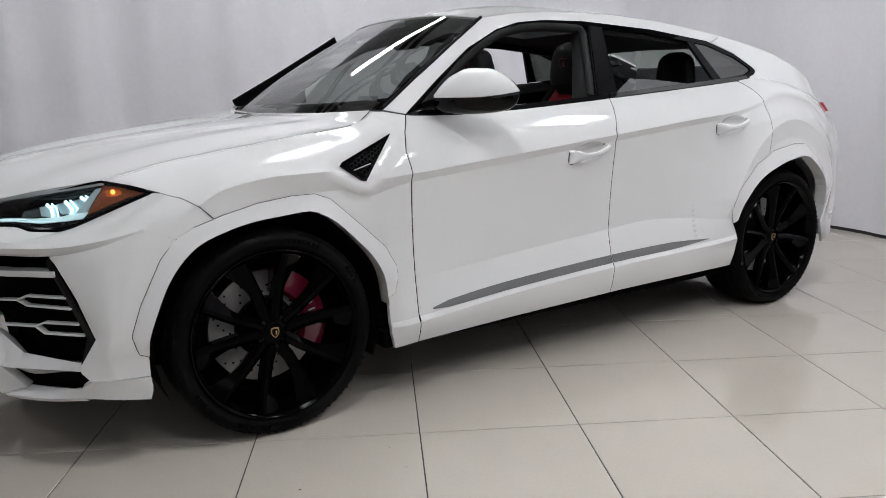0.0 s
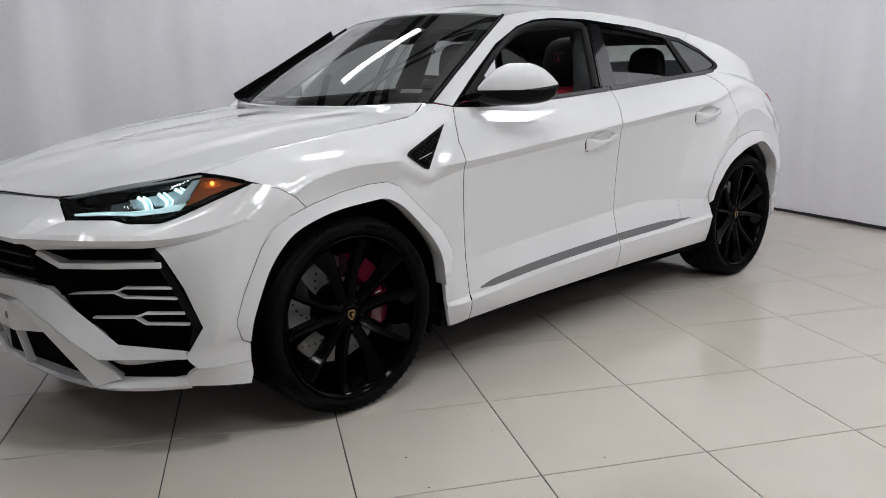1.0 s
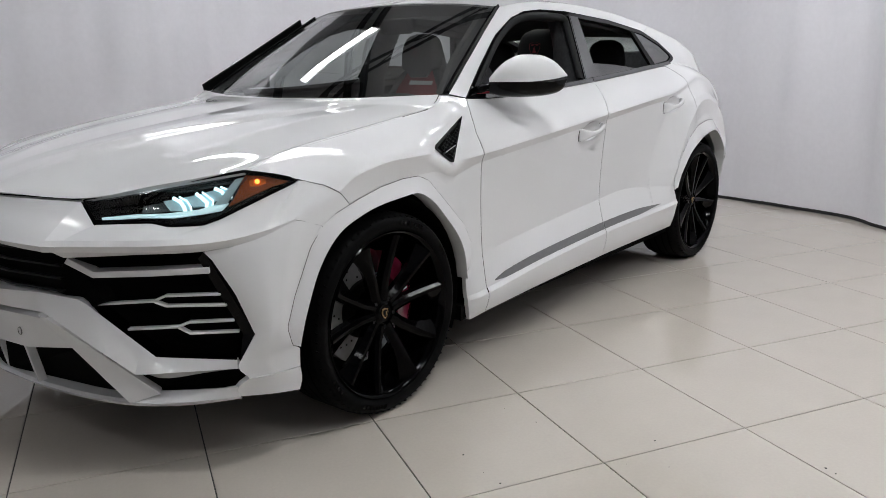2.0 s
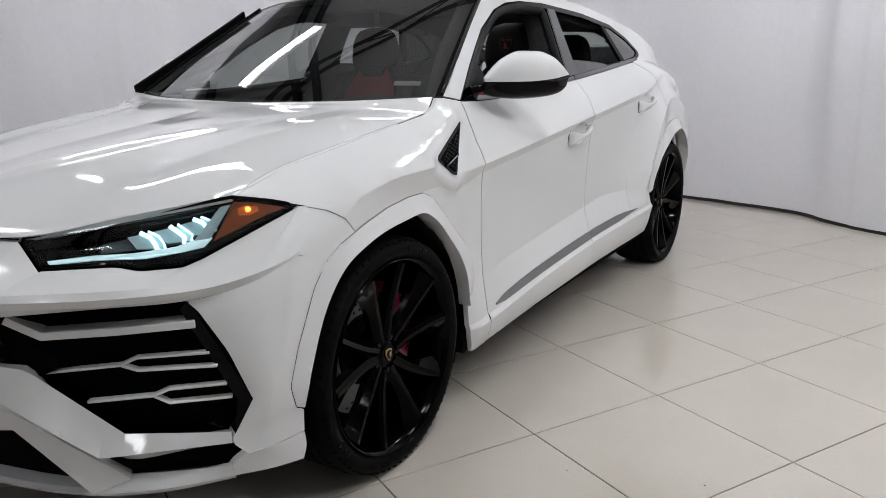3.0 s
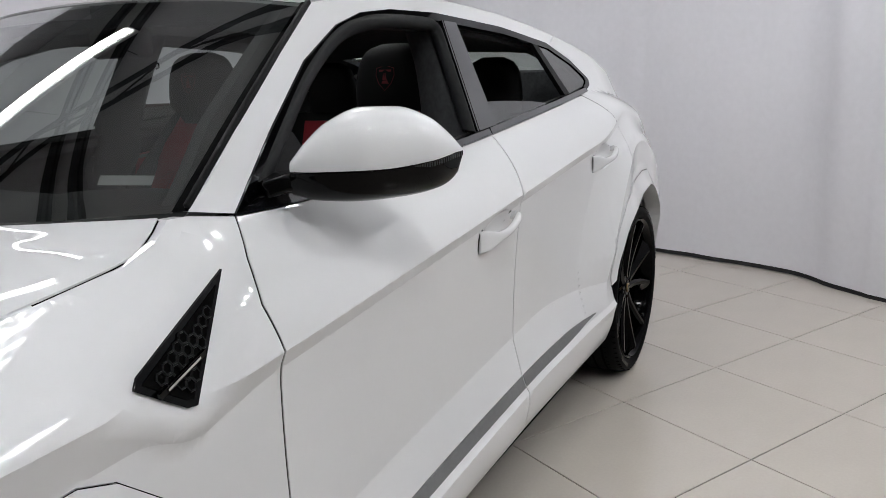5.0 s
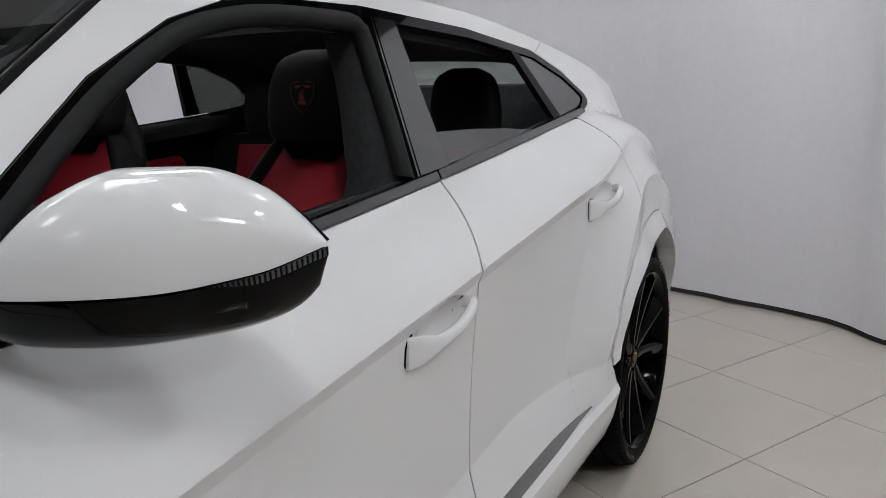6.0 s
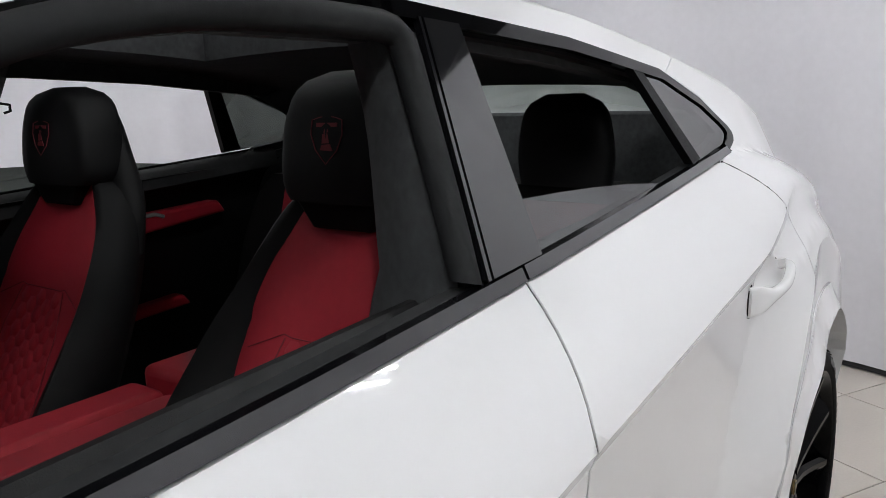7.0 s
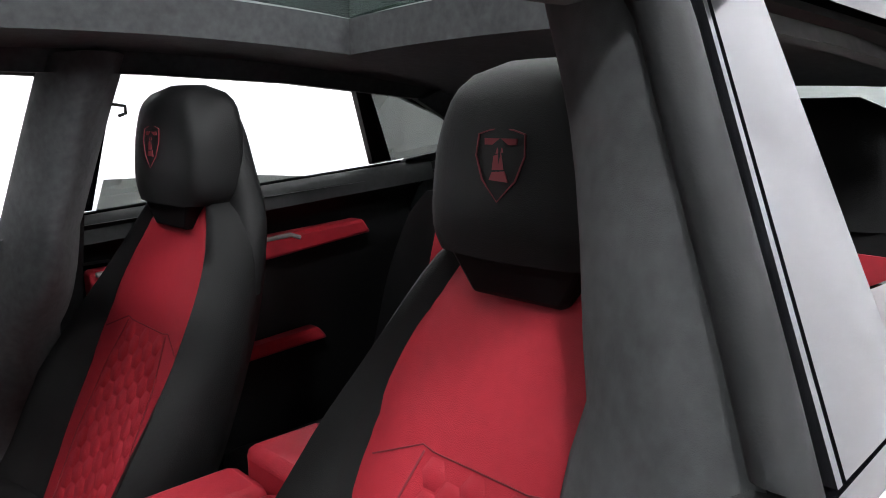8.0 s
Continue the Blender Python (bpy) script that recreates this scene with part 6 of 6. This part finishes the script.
    face_out(bm, (-1, -s, 0)), flange(bm, 0.01)
    part("middle_pillar", bm, SUEDE, car, "dark suede lining of the middle pillar", 60)
    # round rubber seal up the pillar and along the top of the door opening
    path = [(1.684, 1.214), (1.705, 1.29), (1.735, 1.42), (1.752, 1.500), (1.740, 1.522), (1.70, 1.531), (1.50, 1.533), (1.36, 1.520), (1.22, 1.485), (1.040, 1.395), (0.868, 1.279), (0.74, 1.19)]
    ring = curve_points(path, 70)
    rows = []
    for k, (x, z) in enumerate(ring):
        t = ring[min(k + 1, 69)] - ring[max(k - 1, 0)]
        t = t / np.linalg.norm(t)
        nx, nz = -t[1], t[0]
        y = side_y(x, z) - 0.014
        rows.append([(x + nx * 0.021 * math.cos(a), s * (y + 0.021 * math.sin(a)), z + nz * 0.021 * math.cos(a)) for a in np.linspace(0, 2 * math.pi, 17)])
    bm = grid_mesh(rows)
    bmesh.ops.remove_doubles(bm, verts=bm.verts[:], dist=1e-5)
    bmesh.ops.recalc_face_normals(bm, faces=bm.faces[:])
    part("door_seal", bm, SEAL, car, "thick rounded rubber seal round the door opening", 60)
    low = [(1.62, 0.36), (1.90, 0.36), (1.88, 1.10), (1.64, 1.10)]
    inner("pillar_foot", low, s, 0.10, DARK_LEATHER, "black lower lining of the middle pillar", 0.04)
    back = [(2.70, 0.9), (3.55, 0.95), (3.60, 1.25), (3.2, 1.40), (2.80, 1.495), (2.66, 1.47), (2.858, 1.385), (2.93, 1.345), (2.95, 1.324), (2.89, 1.305), (2.72, 1.285), (2.70, 1.24)]
    inner("rear_lining", back, s, 0.022, SUEDE, "dark lining round the luggage space", 0.02)
    # seat belt on the pillar
    belt = [(1.80, side_y(1.80, 1.40) - 0.10, 1.42), (1.79, 0.74, 1.30), (1.76, 0.76, 1.0), (1.74, 0.77, 0.6)]
    part("seat_belt", hull_bar(bmesh.new(), sided(belt, s), 0.045, (0, 1, 0), 0.004), BLACK, car, "black seat belt")
    part("belt_hook", hull_bar(bmesh.new(), sided([(1.855, 0.665, 1.455), (1.885, 0.665, 1.45), (1.885, 0.665, 1.435), (1.870, 0.665, 1.43)], s), 0.006, (0, 1, 0)), BLACK, car)


def headliner():
    edge = [(x, side_y(x, z) - 0.06, z - 0.050) for x, z in RAIL[:-1]]
    left, right = [(x, -y, z) for x, y, z in edge], edge
    front = [left[0], (1.11, -0.4, 1.528), (1.09, 0, 1.534), (1.11, 0.4, 1.528), right[0]]
    back = [left[-1], (3.25, -0.4, 1.39), (3.26, 0, 1.40), (3.25, 0.4, 1.39), right[-1]]
    bm = coons(left, right, front, back, 49, 31)
    face_out(bm, (0, 0, -1))
    cut = [f for f in bm.faces if (1.36 < f.calc_center_median().x < 2.26 and abs(f.calc_center_median().y) < 0.40) or f.calc_center_median().x > 2.93 and abs(f.calc_center_median().y) < 0.5]
    bmesh.ops.delete(bm, geom=cut, context="FACES")
    before = set(bm.verts)
    flange(bm, 0.075, (0, 0, -1))
    for v in bm.verts:
        if v not in before and not (1.30 < v.co.x < 2.32 and abs(v.co.y) < 0.45):
            v.co.z -= 0.05
    part("headliner", bm, SUEDE, car, "dark suede headliner round the roof glass", 50)


def dashboard():
    rows = []
    prof = [(0.42, 1.10), (0.50, 1.135), (0.70, 1.140), (0.86, 1.120), (0.90, 1.085), (0.86, 1.02), (0.92, 0.90), (0.90, 0.62), (0.70, 0.40)]
    for y in np.linspace(-0.74, 0.74, 25):
        hump = 0.030 * math.exp(-((y + 0.40) / 0.17) ** 2)
        rows.append([(x + 0.05 * (abs(y) / 0.74) ** 2, y, z + (hump if 0.6 < x < 0.95 and z > 1.0 else 0)) for x, z in prof])
    bm = grid_mesh(rows)
    bmesh.ops.recalc_face_normals(bm, faces=bm.faces[:])
    part("dashboard", bm, DARK_LEATHER, car, "black leather dashboard", 40)
    w = new("steering_wheel")
    w.parent = car
    tagged(w, "black flat-bottomed steering wheel")
    bm = bmesh.new()
    ring = [(0, 0.175 * math.sin(a), max(-0.145, 0.175 * math.cos(a))) for a in np.linspace(0, 2 * math.pi, 33)]
    hull_bar(bm, ring, 0.028, (1, 0, 0), 0.03)
    part("wheel_rim", bm, SUEDE, w, sharp=60, bevel=0.008)
    for a in (90, 180, 270):
        part("wheel_spoke", hull_bar(bmesh.new(), [(0.02, 0, 0), (0, 0.16 * math.sin(radians(a)), 0.14 * math.cos(radians(a)))], 0.035, (1, 0, 0), 0.02), BLACK, w, bevel=0.004)
    bm = bmesh.new()
    bmesh.ops.create_uvsphere(bm, u_segments=20, v_segments=10, radius=0.06)
    part("wheel_hub", bm, BLACK, w)
    w.matrix_basis = pose(1.08, -0.40, 0.97, 0, -22, 0)
    # tunnel and red arm rest
    bm = bmesh.new()
    box(bm, (0.85, -0.13, 0.40), (2.0, 0.13, 0.80))
    con = part("centre_console", bm, DARK_LEATHER, car, "black centre console with a red arm rest", bevel=0.02)
    for y0, y1 in ((-0.118, -0.006), (0.0, 0.118)):
        bm = bmesh.new()
        box(bm, (1.30, y0, 0.802), (1.80, y1, 0.872))
        part("arm_rest", bm, RED_LEATHER, con, "red leather arm rest lid", bevel=0.020)
    bm = bmesh.new()
    box(bm, (1.805, -0.10, 0.802), (1.96, 0.10, 0.905))
    part("console_end", bm, RED_LEATHER, con, "red leather end of the console", bevel=0.02)
    bm = bmesh.new()
    box(bm, (0.45, -0.90, 0.31), (3.55, 0.90, 0.36))
    part("cabin_floor", bm, VOID, car, "black carpet", smooth=False)
    bm = bmesh.new()
    box(bm, (2.90, -0.70, 0.36), (3.60, 0.70, 1.12))
    part("luggage_cover", bm, SUEDE, car, "dark cover over the luggage space", bevel=0.02)
    bm = bmesh.new()
    box(bm, (3.49, -0.58, 1.10), (3.54, 0.58, 1.368))
    part("tailgate_lining", bm, SUEDE, car, "dark lining inside the tailgate", bevel=0.012)
    bm = bmesh.new()
    box(bm, (1.13, -0.11, 1.455), (1.17, 0.11, 1.535))
    part("rear_view_mirror", bm, BLACK, car, "black inside mirror under the windscreen's top", bevel=0.015)


cabin(-1)
cabin(1)
headliner()
dashboard()
first = front_seat()
first.matrix_basis = pose(0.030, -0.405, 0)
copy_thing(first, pose(0.008, 0.485, 0))
rear_seat(-0.42)
rear_seat(0.44)
floor()
